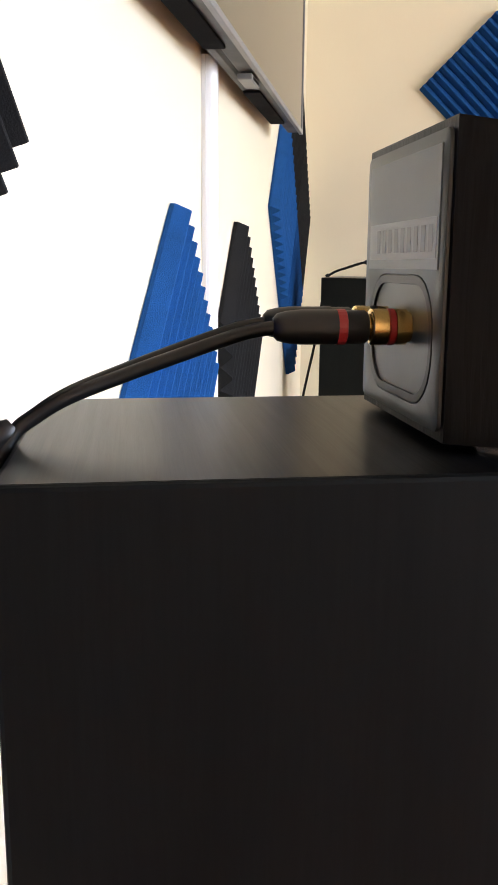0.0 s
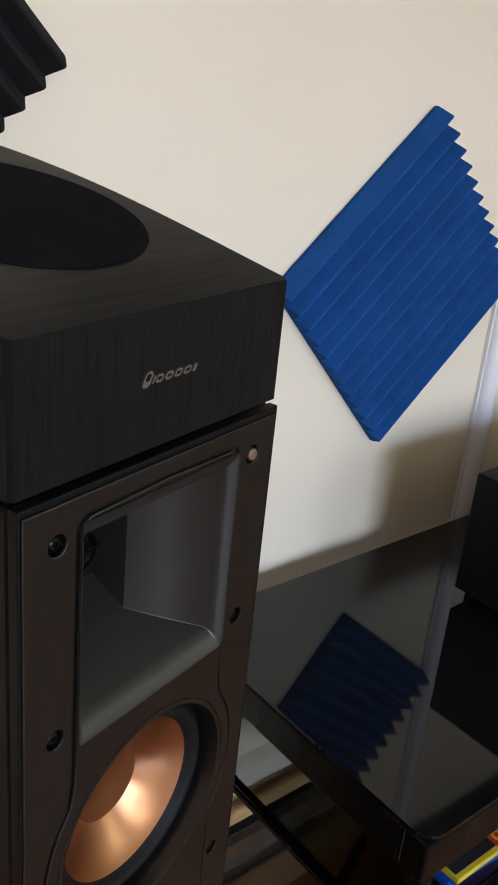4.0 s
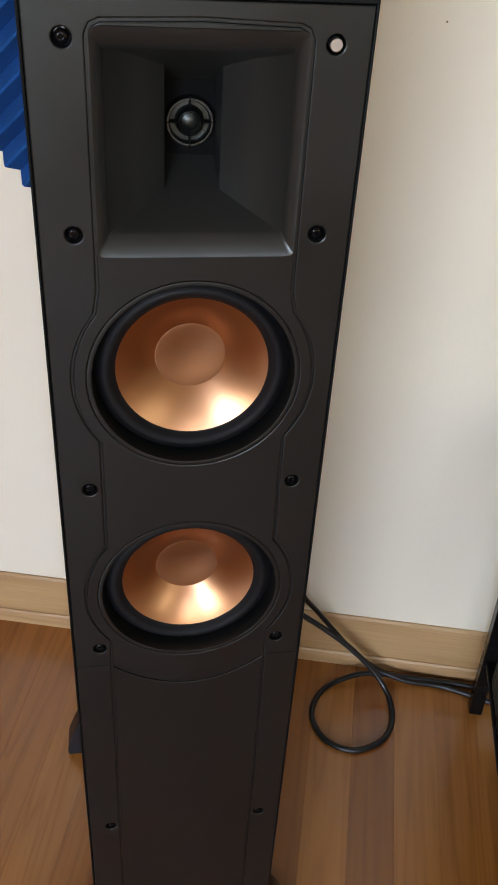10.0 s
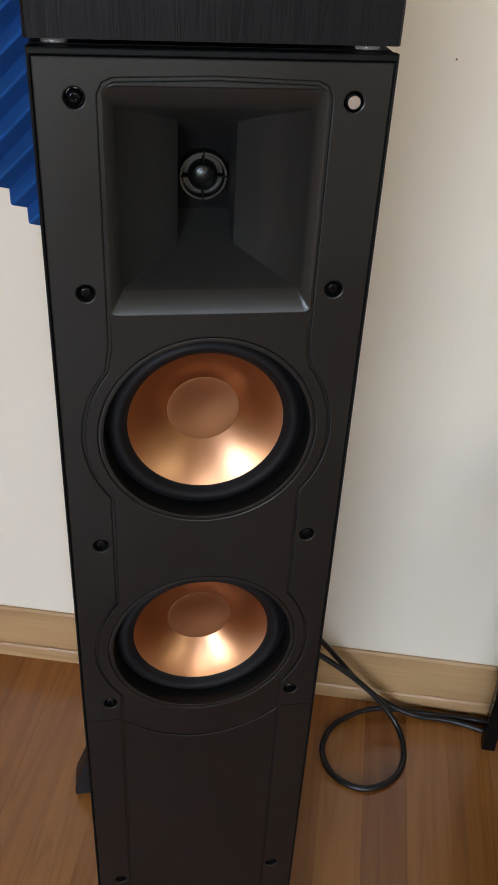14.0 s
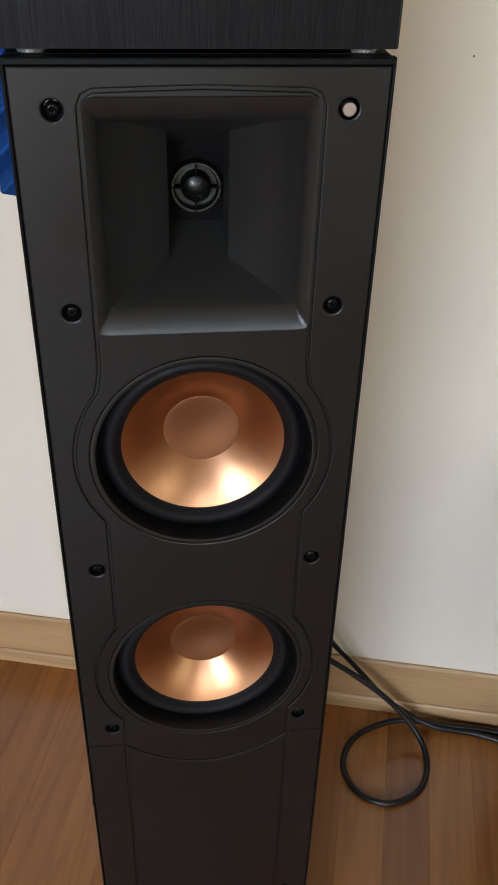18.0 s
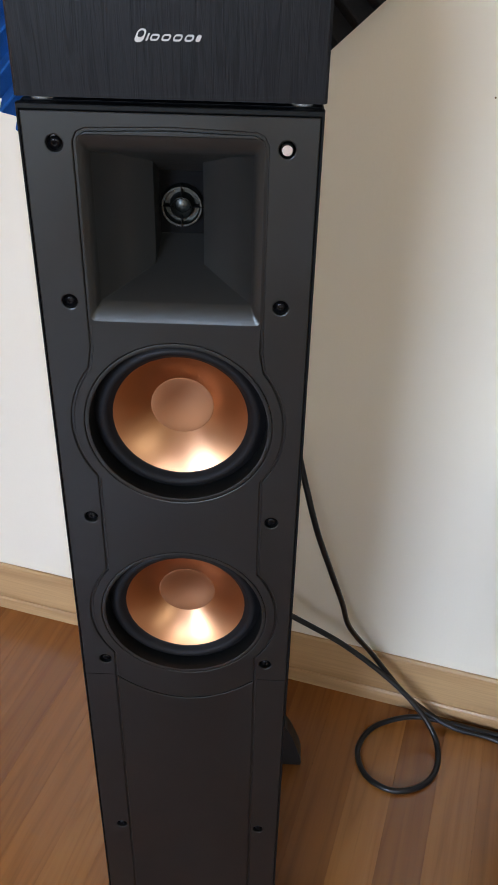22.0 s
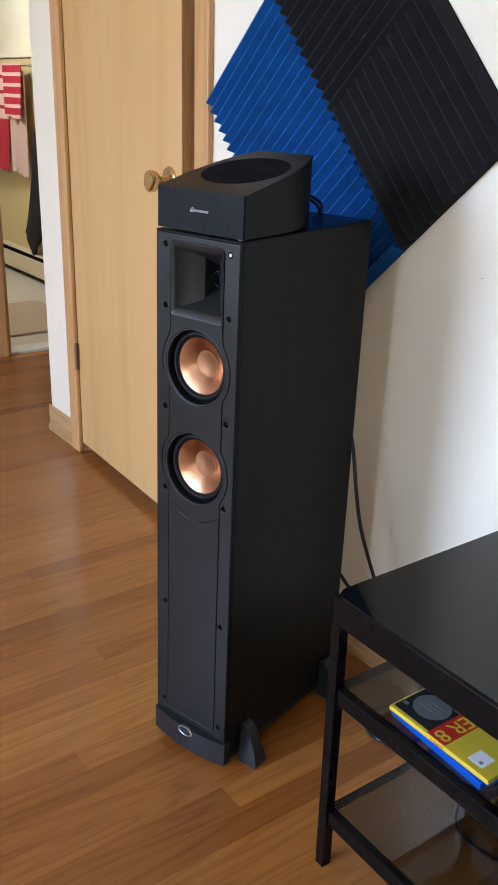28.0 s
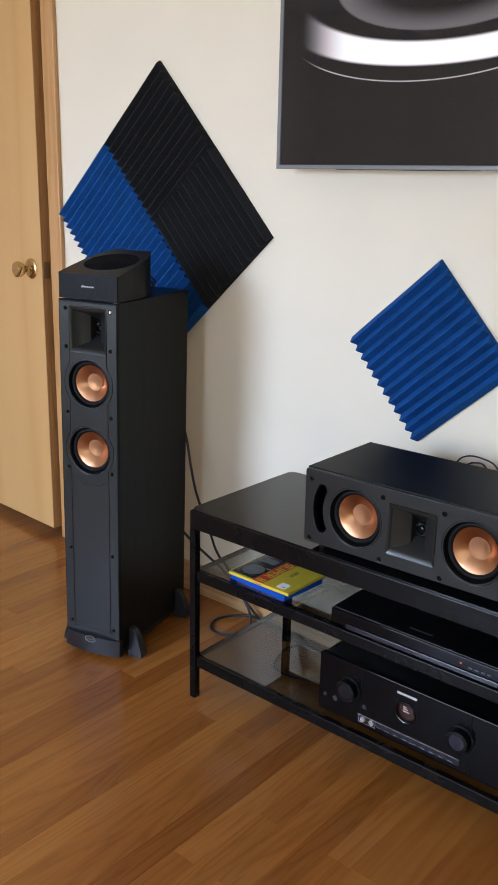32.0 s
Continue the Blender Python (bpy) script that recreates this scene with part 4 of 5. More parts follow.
def tower_speaker(m):
    tower = thing("tower_speaker", "black ash tower speaker with two copper woofers", "speaker", m, "tower speakers")
    W, TOP, DEEP = 0.084, 0.9595, 0.356
    part("cabinet", open_box(-W, W, 0.006, DEEP, 0.03, TOP, 0.0018), BLACK_ASH, tower, "black ash vinyl cabinet")
    part("top_panel", box(-W + 0.0022, W - 0.0022, 0.009, DEEP - 0.0022, TOP - 0.001, TOP + 0.0002), TOWER_TOP, tower, "black ash top with its grain across")
    x = 0.0822
    rim = [(-x, 0.064), (x, 0.064), (x, TOP - 0.0034), (-x, TOP - 0.0034)]
    part("front_rim", plate([(-W, 0.064), (W, 0.064), (W, TOP), (-W, TOP)], [[(-x - 0.0002, 0.0642), (x + 0.0002, 0.0642), (x + 0.0002, TOP - 0.0032), (-x - 0.0002, TOP - 0.0032)]], 0.0004, 0.0058, 0.0007), BLACK_ASH, tower, "black ash front edge")
    right = groove_line(0.0)
    wide = [(px + 0.0008, pz) for px, pz in right]
    slim = [(px - 0.0006, pz) for px, pz in right]
    loop = [(-px, pz) for px, pz in reversed(wide[1:])] + [(-0.0543, 0.940), (-0.0518, 0.9451), (-0.0473, 0.9471), (0.0, 0.9485), (0.0473, 0.9471), (0.0518, 0.9451), (0.0543, 0.940)] + wide[1:]
    holes = [circle(sx * screw_x(z), z, 0.0047, 20) for z in SCREW_ROWS for sx in (-1, 1)]
    part("baffle_frame", plate(rim, [loop, *holes], 0.0, 0.0034, 0.0008), BAFFLE, tower, "dark grey moulded baffle")
    part("baffle_back", plate(rim, [rounded(-0.0515, 0.0515, 0.833, 0.942, 0.005), circle(0, 0.7545, 0.0618), circle(0, 0.5815, 0.0628), *holes], 0.0013, 0.008), BAFFLE, tower)
    upper = [p for p in slim[1:] if p[1] > 0.512]
    seam = [(px, arc_floor(px) + 0.0004) for px in np.linspace(0.0558, -0.0558, 17)]
    body = [(-px, pz) for px, pz in reversed(upper)] + [(-0.0528, 0.9395), (-0.0508, 0.9435), (-0.047, 0.9456), (0.0, 0.9470), (0.047, 0.9456), (0.0508, 0.9435), (0.0528, 0.9395)] + upper + seam
    part("driver_panel", plate(body, [rounded(-0.0522, 0.0522, 0.8318, 0.9435, 0.006), circle(0, 0.7545, 0.0626), circle(0, 0.5815, 0.0636)], -0.0005, 0.0034, 0.0008), BAFFLE, tower, "grey panel that follows the drivers' outline")
    low = [(px, arc_floor(px) - 0.0004) for px in np.linspace(-0.0558, 0.0558, 17)]
    part("lower_panel", plate(low + [(0.0558, 0.0755), (-0.0558, 0.0755)], [], -0.0005, 0.0034, 0.0006), BAFFLE, tower, "plain grey lower panel")
    for sx in (-1, 1):
        part("seam", box(min(sx * 0.0585, sx * 0.0818), max(sx * 0.0585, sx * 0.0818), -0.00012, 0.001, 0.5112, 0.5117), GROOVE, tower)
    horn_unit(tower, 0, 0.8877, 0.0523, 0.0562)
    driver(tower, 0, 0.7545, 0.0627)
    driver(tower, 0, 0.5815, 0.0637)
    for z in SCREW_ROWS:
        for sx in (-1, 1):
            screw(tower, sx * screw_x(z), z, bright=(z > 0.93 and sx > 0))
    # bowed plinth with its oval badge
    front = [(-0.0855, 0.012)] + [(0.0855 * s, -0.003 - 0.011 * (1 - s * s)) for s in np.linspace(-1, 1, 15)] + [(0.0855, 0.012)]
    plinth = prism(front, 0.016, 0.0635)
    bmesh.ops.bevel(plinth, geom=[e for e in plinth.edges if e.calc_face_angle(0) > 0.8], offset=0.0025, segments=2, profile=0.5, affect="EDGES")
    base = part("plinth", plinth, BASE_PLASTIC, tower, "bowed blue-black plastic plinth", 40)
    badge_m = Matrix.Translation((0, -0.0142, 0.056)) @ Matrix.Diagonal((0.84, 1.0, 0.46, 1.0)) @ Euler((radians(90), 0, 0)).to_matrix().to_4x4()
    part("badge_rim", lathe([(0.0205, -0.004), (0.0205, 0.0004), (0.0185, 0.0018), (0.0165, 0.0010), (0.0160, -0.004)], 40), MARK_SILVER, base, "dull silver oval rim", 40, badge_m)
    part("badge_face", lathe([(0.0162, -0.003), (0.0160, 0.0004), (0, 0.0010)], 40), DARK_PLASTIC, base, "dark oval badge face", 40, badge_m)
    part("badge_mark", box(-0.0095, 0.0095, -0.0158, -0.0150, 0.0548, 0.0572, 0.0003, 1), DIM_SILVER, base)
    # four outrigger feet
    for sx in (-1, 1):
        for y in (0.056, 0.312):
            side = [(0.0, 0.0), (0.040, 0.0), (0.0412, 0.007), (0.0385, 0.020), (0.032, 0.040), (0.0255, 0.058), (0.0185, 0.072), (0.010, 0.080), (0.0, 0.082)]
            fin = bmesh.new()
            faces = [[fin.verts.new((sx * (W + 0.0006 + px), y + t * (1 - 0.35 * pz / 0.082), pz)) for px, pz in side] for t in (-0.016, 0.016)]
            fin.faces.new(faces[0])
            fin.faces.new(faces[1][::-1])
            for k in range(len(side)):
                j = (k + 1) % len(side)
                fin.faces.new((faces[0][k], faces[0][j], faces[1][j], faces[1][k]))
            bmesh.ops.bevel(fin, geom=[e for e in fin.edges if e.calc_face_angle(0) > 1.0], offset=0.003, segments=2, profile=0.5, affect="EDGES")
            part("foot", fin, BASE_PLASTIC, tower, "curved plastic outrigger foot", 40)
    part("bottom_plate", box(-0.080, 0.080, 0.013, DEEP - 0.01, 0.012, 0.0295, 0.002), DARK_PLASTIC, tower)
    # terminals on the back
    cup = part("terminal_plate", box(-0.05, 0.05, DEEP, DEEP + 0.004, 0.20, 0.30, 0.002), DARK_PLASTIC, tower)
    for px in (-0.02, 0.02):
        part("binding_post", lathe([(0, 0), (0.007, 0), (0.007, 0.016), (0, 0.016)], 16), GOLD, cup, at=Matrix.Translation((px, DEEP + 0.004, 0.25)) @ Euler((radians(-90), 0, 0)).to_matrix().to_4x4())
    return tower


def module_plan():
    half = [(0.0834, 0.0), (0.085, 0.0022), (0.085, 0.045), (0.0842, 0.085), (0.0812, 0.120), (0.0755, 0.150), (0.0665, 0.178), (0.0515, 0.2085)]
    smooth_half = [(p.x, p.y) for p in glide([(x, y, 0) for x, y in half[2:]], 5)]
    right = [half[0], half[1], *smooth_half]
    return right + [(-x, y) for x, y in reversed(right)]


def module_top(x, y):
    return 0.0632 + 0.0448 * y / 0.2085


def height_module(m):
    """The wedge speaker that stands on a tower and fires at the ceiling."""
    module = thing("height_speaker", "black wedge-shaped ceiling-bounce speaker standing on the tower", "speaker", m, "height speakers")
    shell = prism(module_plan(), 0.003, 0.0, module_top)
    for f in list(shell.faces):
        if f.normal.z > 0.5:
            bmesh.ops.delete(shell, geom=[f], context="FACES_ONLY")
            break
    part("cabinet", shell, MODULE_ASH, module, "black ash vinyl sides", 30)
    lid = bmesh.new()
    bottom = [lid.verts.new((x, y, module_top(x, y) - 0.002)) for x, y in module_plan()]
    outer = [lid.verts.new((x * 0.999, 0.0004 + y * 0.998, module_top(x, y) + 0.0006)) for x, y in module_plan()]
    lid.faces.new(outer)
    lid.faces.new(bottom[::-1])
    for k in range(len(outer)):
        j = (k + 1) % len(outer)
        lid.faces.new((bottom[k], bottom[j], outer[j], outer[k]))
    part("top_panel", lid, MODULE_TOP, module, "sloping black ash top", 30)
    tip = math.atan2(0.0440, 0.2085)
    disc = Matrix.Translation((0, 0.106, module_top(0, 0.106) + 0.0006)) @ Euler((tip, 0, 0)).to_matrix().to_4x4()
    part("grille", lathe([(0.0692, -0.0002), (0.0690, 0.0003), (0.0670, 0.0004), (0.03, 0.0006), (0, 0.0007)], 72), GRILLE, module, "round black cloth grille", 40, disc)
    for x, y in ((-0.072, 0.012), (0.072, 0.012), (-0.05, 0.19), (0.05, 0.19)):
        part("bumper", lathe([(0, 0), (0.006, 0), (0.0062, 0.0015), (0.005, 0.003), (0, 0.003)], 16), CLEAR_BUMPER, module, "clear rubber bumper", 50, Matrix.Translation((x, y, 0)))
    # maker's mark as plain slanted raised shapes
    for k, (x, w, h, open_mid) in enumerate(((-0.0165, 0.0048, 0.0066, True), (-0.0124, 0.0010, 0.0036, False), (-0.0087, 0.0046, 0.0034, True), (-0.0027, 0.0046, 0.0034, True), (0.0033, 0.0046, 0.0034, True), (0.0093, 0.0046, 0.0034, True), (0.0141, 0.0024, 0.0034, False))):
        def slanted(x0, x1, z0, z1):
            return [(px + 0.45 * (pz - 0.030), pz) for px, pz in rounded(x0, x1, z0, z1, min(x1 - x0, z1 - z0) * 0.42, 4)]
        z0 = 0.0324 if k else 0.0316
        hole = [slanted(x - w * 0.33, x + w * 0.33, z0 + h * (0.26 if k else 0.36), z0 + h * (0.74 if k else 0.86))] if open_mid else []
        part("mark", plate(slanted(x - w / 2, x + w / 2, z0, z0 + h), hole, -0.0007, 0.0002), MARK_SILVER, module, "silver raised mark")
    # the back: plate with a label, a recessed cup, two gold posts
    Y = 0.2085
    plate_ob = part("rear_plate", plate(rounded(-0.0490, 0.0490, 0.006, 0.1055, 0.004), [rounded(-0.040, 0.040, 0.012, 0.0585, 0.020)], Y + 0.0016, Y + 0.0002, 0.0006), REAR_GREY, module, "grey plastic rear plate", 40)
    part("rating_label", box(-0.043, 0.043, Y + 0.0017, Y + 0.0020, 0.0605, 0.101), LABEL_GREY, plate_ob, "pale grey rating label")
    part("label_band", box(-0.041, 0.041, Y + 0.0020, Y + 0.0022, 0.064, 0.078), LABEL_PALE, plate_ob, "whiter printed band")
    for k in range(9):
        part("print_line", box(-0.038 + 0.008 * k, -0.0335 + 0.008 * k, Y + 0.0022, Y + 0.0023, 0.0665, 0.0755), LABEL_GREY, plate_ob)
    part("cup", plate(rounded(-0.0405, 0.0405, 0.0115, 0.0590, 0.0205), [], Y + 0.0007, Y + 0.0003), REAR_GREY, plate_ob, "grey recessed cup")
    part("cup_rim", plate(rounded(-0.0398, 0.0398, 0.0122, 0.0583, 0.0198), [rounded(-0.0365, 0.0365, 0.0155, 0.0550, 0.0170)], Y + 0.0017, Y + 0.0008, 0.0003), DARK_PLASTIC, plate_ob, "black cup rim")
    away = Euler((radians(-90), 0, 0)).to_matrix().to_4x4()
    for px, ring in ((-0.012, PLUG_RED), (0.012, PLUG)):
        at = Matrix.Translation((px, Y + 0.001, 0.0395)) @ away
        post = part("binding_post", lathe([(0, 0), (0.0056, 0), (0.0056, 0.001), (0.0066, 0.0015), (0.0066, 0.006), (0.0060, 0.0063), (0.0060, 0.0085), (0.0067, 0.0090), (0.0067, 0.0145), (0.0060, 0.0152), (0.0030, 0.0155), (0.0030, 0.0195), (0, 0.0195)], 28), GOLD, plate_ob, "gold binding post", 40, at)
        part("post_ring", lathe([(0.0061, 0.0062), (0.0068, 0.0064), (0.0068, 0.0084), (0.0061, 0.0086)], 28), ring, post, "coloured ring")
        part("nut", lathe([(0.0034, 0.0155), (0.0050, 0.0155), (0.0050, 0.0185), (0.0034, 0.0185)], 6), GOLD, post)
    return module


TOWER_M = pose(0.231, -0.4776, 0, 0, 0.92, 16.04)
tower = tower_speaker(TOWER_M)
OTHER_M = pose(2.165, -0.4676, 0, 0, 0, -16.0)
copy_thing(tower, OTHER_M)
module = height_module(TOWER_M @ pose(0, 0.003, 0.9595))
copy_thing(module, OTHER_M @ pose(0, 0.003, 0.9595))


def to_tower(m, points):
    return [m @ Vector(p) for p in points]


# banana plugs and their leads, tower by tower
for m, seed in ((TOWER_M, 1), (OTHER_M, 2)):
    leads = thing("speaker_lead", "pair of black speaker leads with banana plugs", "cable", group="speaker cables")
    for px, ring in ((-0.012, PLUG_RED), (0.012, PLUG)):
        at = m @ Matrix.Translation((px, 0.2285, 0.9990)) @ Euler((radians(-90), 0, 0)).to_matrix().to_4x4()
        plug = part("plug", lathe([(0, 0), (0.0054, 0.0), (0.0062, 0.001), (0.0062, 0.010), (0.0064, 0.011), (0.0064, 0.025), (0.0059, 0.030), (0.0050, 0.0335), (0.0034, 0.035), (0, 0.035)], 24), PLUG, leads, "black banana plug", 40, at)
        part("plug_ring", lathe([(0.0061, 0.0082), (0.0066, 0.0085), (0.0066, 0.0115), (0.0061, 0.0118)], 24), ring, plug, "coloured plug ring")
        part("lead", tube(to_tower(m, [(px, 0.262, 0.9990), (px * 0.97, 0.274, 0.9968), (px * 0.85 - 0.003, 0.295, 0.9900), (px * 0.7 - 0.008, 0.317, 0.9826), (px * 0.5 - 0.016, 0.337, 0.9755), (px * 0.3 - 0.021, 0.3485, 0.9690), (px * 0.2 - 0.025, 0.356, 0.9630), (px * 0.15 - 0.030, 0.3635, 0.9480)]), 0.0027, 10), CABLE, leads, smooth_angle=60)
    part("splitter", lathe([(0, 0), (0.0030, 0), (0.0040, 0.002), (0.0040, 0.008), (0.0030, 0.010), (0, 0.010)], 20), PLUG, leads, "moulded cable splitter", 40, m @ Matrix.Translation((-0.0262, 0.3555, 0.9668)) @ Euler((radians(-128), 0, radians(20))).to_matrix().to_4x4())
    away_y = 0.0 if seed == 1 else 0.045
    part("sheath", tube(to_tower(m, [(-0.027, 0.3585, 0.960), (-0.030, 0.3650, 0.945), (-0.038, 0.368, 0.90), (-0.045, 0.371 + away_y * 0.3, 0.78), (-0.050, 0.382 + away_y * 0.8, 0.6), (-0.048, 0.384 + away_y, 0.4), (-0.045, 0.380 + away_y * 0.8, 0.12), (-0.03, 0.372 + away_y * 0.5, 0.010), (0.02, 0.385, 0.006)]), 0.0036, 10), CABLE, leads, "braided black outer sheath", 60)

# cables on the floor behind the tower
wire = thing("power_cable", "black cable looped on the oak floor by the wall", "cable", group="speaker cables")
part("jacket", tube([(0.15, -0.08, 0.25), (0.207, -0.072, 0.205), (0.3, -0.048, 0.138), (0.385, -0.046, 0.075), (0.437, -0.060, 0.025), (0.454, -0.096, 0.0045), (0.442, -0.138, 0.0042), (0.403, -0.1620, 0.0042), (0.362, -0.150, 0.0042), (0.342, -0.111, 0.0042), (0.356, -0.066, 0.0046), (0.4, -0.038, 0.011), (0.44, -0.03, 0.011), (0.5, -0.026, 0.006), (0.57, -0.026, 0.0045), (0.72, -0.046, 0.0045), (0.9, -0.036, 0.0045)], 0.0040, 10), CABLE, wire, smooth_angle=60)
wire = thing("speaker_cable", "black cable hanging down beside the tower", "cable", group="speaker cables")
part("jacket", tube([(0.15, -0.098, 0.7), (0.19, -0.106, 0.62), (0.226, -0.112, 0.535), (0.248, -0.116, 0.455), (0.264, -0.114, 0.39), (0.281, -0.103, 0.325), (0.297, -0.085, 0.255), (0.308, -0.068, 0.195), (0.34, -0.045, 0.13), (0.385, -0.037, 0.065), (0.425, -0.028, 0.022), (0.47, -0.034, 0.008), (0.53, -0.034, 0.0045), (0.66, -0.061, 0.0045), (0.86, -0.056, 0.0045)], 0.0038, 10), CABLE, wire, smooth_angle=60)

wire = thing("receiver_cable", "black cable bowed on the floor under the television stand", "cable", group="speaker cables")
part("jacket", tube([(0.72, -0.040, 0.0045), (0.64, -0.048, 0.0045), (0.607, -0.087, 0.0045), (0.612, -0.149, 0.0045), (0.634, -0.194, 0.0045), (0.680, -0.212, 0.0045), (0.726, -0.204, 0.0045), (0.773, -0.186, 0.0045), (0.85, -0.150, 0.0045), (0.96, -0.100, 0.0045)], 0.0034, 10), CABLE, wire, smooth_angle=60)

# ---- television stand ----
ST_L, ST_R, ST_F, ST_B, ST_T = 0.562, 1.741, -0.444, -0.054, 0.503
stand = thing("tv_stand", "black metal television stand with glass top and shelves", "tv stand")
LEG = 0.0180
for x in (ST_L, ST_R - LEG):
    for y in (ST_F, ST_B - LEG):
        part("leg", box(x, x + LEG, y, y + LEG, 0.0, ST_T - 0.0498, 0.0012), STEEL, stand)
part("front_rail", box(ST_L, ST_R, ST_F, ST_F + 0.03, ST_T - 0.05, ST_T - 0.0045, 0.003), STEEL, stand)
part("back_rail", box(ST_L, ST_R, ST_B - 0.03, ST_B, ST_T - 0.05, ST_T - 0.0045, 0.003), STEEL, stand)
for x in (ST_L, ST_R - 0.03):
    part("side_rail", box(x, x + 0.03, ST_F + 0.0302, ST_B - 0.0302, ST_T - 0.05, ST_T - 0.0045, 0.003), STEEL, stand)
top_bm = prism([(px, py) for px, py in rounded(ST_L + 0.001, ST_R - 0.001, ST_F + 0.001, ST_B - 0.001, 0.022, 6)], ST_T - 0.0043, ST_T)
part("glass_top", top_bm, GLASS_TOP, stand, "glossy black glass top")
for z in (0.345, 0.114):
    part("shelf_rail", box(ST_L + LEG + 0.0003, ST_R - LEG - 0.0003, ST_F + 0.004, ST_F + 0.018, z - 0.026, z, 0.002), STEEL, stand)
    part("shelf_rail", box(ST_L + LEG + 0.0003, ST_R - LEG - 0.0003, ST_B - 0.018, ST_B - 0.004, z - 0.026, z, 0.002), STEEL, stand)
    for x in (ST_L + 0.004, ST_R - 0.019):
        part("shelf_side", box(x, x + 0.015, ST_F + LEG + 0.0003, ST_B - LEG - 0.0003, z - 0.010, z - 0.0052, 0.001), STEEL, stand)
    xs, ys, c = (ST_L + 0.007, ST_R - 0.007), (ST_F + 0.0185, ST_B - 0.0185), LEG + 0.0006
    notched = [(ST_L + c, ys[0]), (ST_R - c, ys[0]), (ST_R - c, ST_F + c), (xs[1], ST_F + c), (xs[1], ST_B - c), (ST_R - c, ST_B - c), (ST_R - c, ys[1]), (ST_L + c, ys[1]), (ST_L + c, ST_B - c), (xs[0], ST_B - c), (xs[0], ST_F + c), (ST_L + c, ST_F + c)]
    part("glass_shelf", prism(notched, z - 0.005, z), SMOKED, stand, "smoked glass shelf").visible_shadow = False

# ---- centre speaker ----
LIFT = 0.0130
centre = thing("centre_speaker", "black centre speaker with two copper woofers on the stand", "speaker", pose(1.1475, -0.4375, ST_T + LIFT, 0, 0, 1.0))
CW, CH, CD = 0.2525, 0.1655, 0.248
part("cabinet", open_box(-CW, CW, 0.008, CD, 0.003, CH, 0.002), BLACK_ASH, centre, "black ash vinyl cabinet")
HZ = 0.0825
CENTRE_SCREWS = [(px, pz) for px in (-0.2370, -0.0665, 0.0665, 0.2370) for pz in (0.0115, 0.1420)]


def bowed_slot(side):
    """A slot bent round its woofer, with round ends."""
    cx, mid, half, reach = side * 0.1285, 0.0900, 0.0115, 0.50
    pts = [(mid + half, a) for a in np.linspace(-reach, reach, 9)] + [(mid + half * math.cos(a), reach + 0.10 * math.sin(a)) for a in np.linspace(0.4, 2.74, 6)]
    pts += [(mid - half, a) for a in np.linspace(reach, -reach, 9)] + [(mid + half * math.cos(a), -reach + 0.10 * math.sin(a)) for a in np.linspace(-2.74, -0.4, 6)]
    return [(cx + side * r * math.cos(a), HZ + r * math.sin(a)) for r, a in pts]


slots = [bowed_slot(sx) for sx in (-1, 1)]
part("baffle", plate(rounded(-CW + 0.001, CW - 0.001, 0.003, CH - 0.002, 0.006), [circle(-0.1285, HZ, 0.0626), circle(0.1285, HZ, 0.0626), rounded(-0.0522, 0.0522, HZ - 0.0522, HZ + 0.0522, 0.004), *slots, *[circle(px, pz, 0.0047, 20) for px, pz in CENTRE_SCREWS]], 0.0, 0.012, 0.0012), BAFFLE, centre, "dark grey moulded baffle")
for sx in (-1, 1):
    part("port", box(sx * 0.2185 - 0.017, sx * 0.2185 + 0.017, 0.05, 0.06, 0.02, 0.136), GROOVE, centre, "dark slot port")
driver(centre, -0.1285, HZ, 0.0627)
driver(centre, 0.1285, HZ, 0.0627)
horn_unit(centre, 0, HZ, 0.0523, 0.0523, 0.8)
for x, z in CENTRE_SCREWS:
    screw(centre, x, z)
    part("screw_well", lathe([(0.0047, -0.0035), (0, -0.0036)], 16), GROOVE, centre, at=Matrix.Translation((x, 0, z)) @ Euler((radians(90), 0, 0)).to_matrix().to_4x4())
for x in (-0.22, 0.22):
    for y in (0.03, 0.24):
        part("foot", lathe([(0, 0), (0.009, 0), (0.0095, 0.003), (0.0095, LIFT + 0.003), (0, LIFT + 0.003)], 16), RUBBER, centre, at=Matrix.Translation((x, y, -LIFT)))

# its leads stand up a little behind the cabinet
wire = thing("centre_lead", "thin black speaker lead curled behind the centre speaker", "cable", group="speaker cables")
part("jacket", tube([(1.075, -0.172, 0.52), (1.080, -0.168, 0.62), (1.095, -0.165, 0.672), (1.118, -0.165, 0.690), (1.150, -0.165, 0.692), (1.185, -0.168, 0.682), (1.205, -0.170, 0.64), (1.215, -0.172, 0.52)], 0.0019, 8), CABLE, wire, smooth_angle=60)
part("jacket", tube([(1.085, -0.160, 0.52), (1.090, -0.158, 0.61), (1.100, -0.158, 0.650), (1.130, -0.158, 0.676), (1.165, -0.160, 0.660), (1.180, -0.160, 0.52)], 0.0019, 8), CABLE, wire, smooth_angle=60)

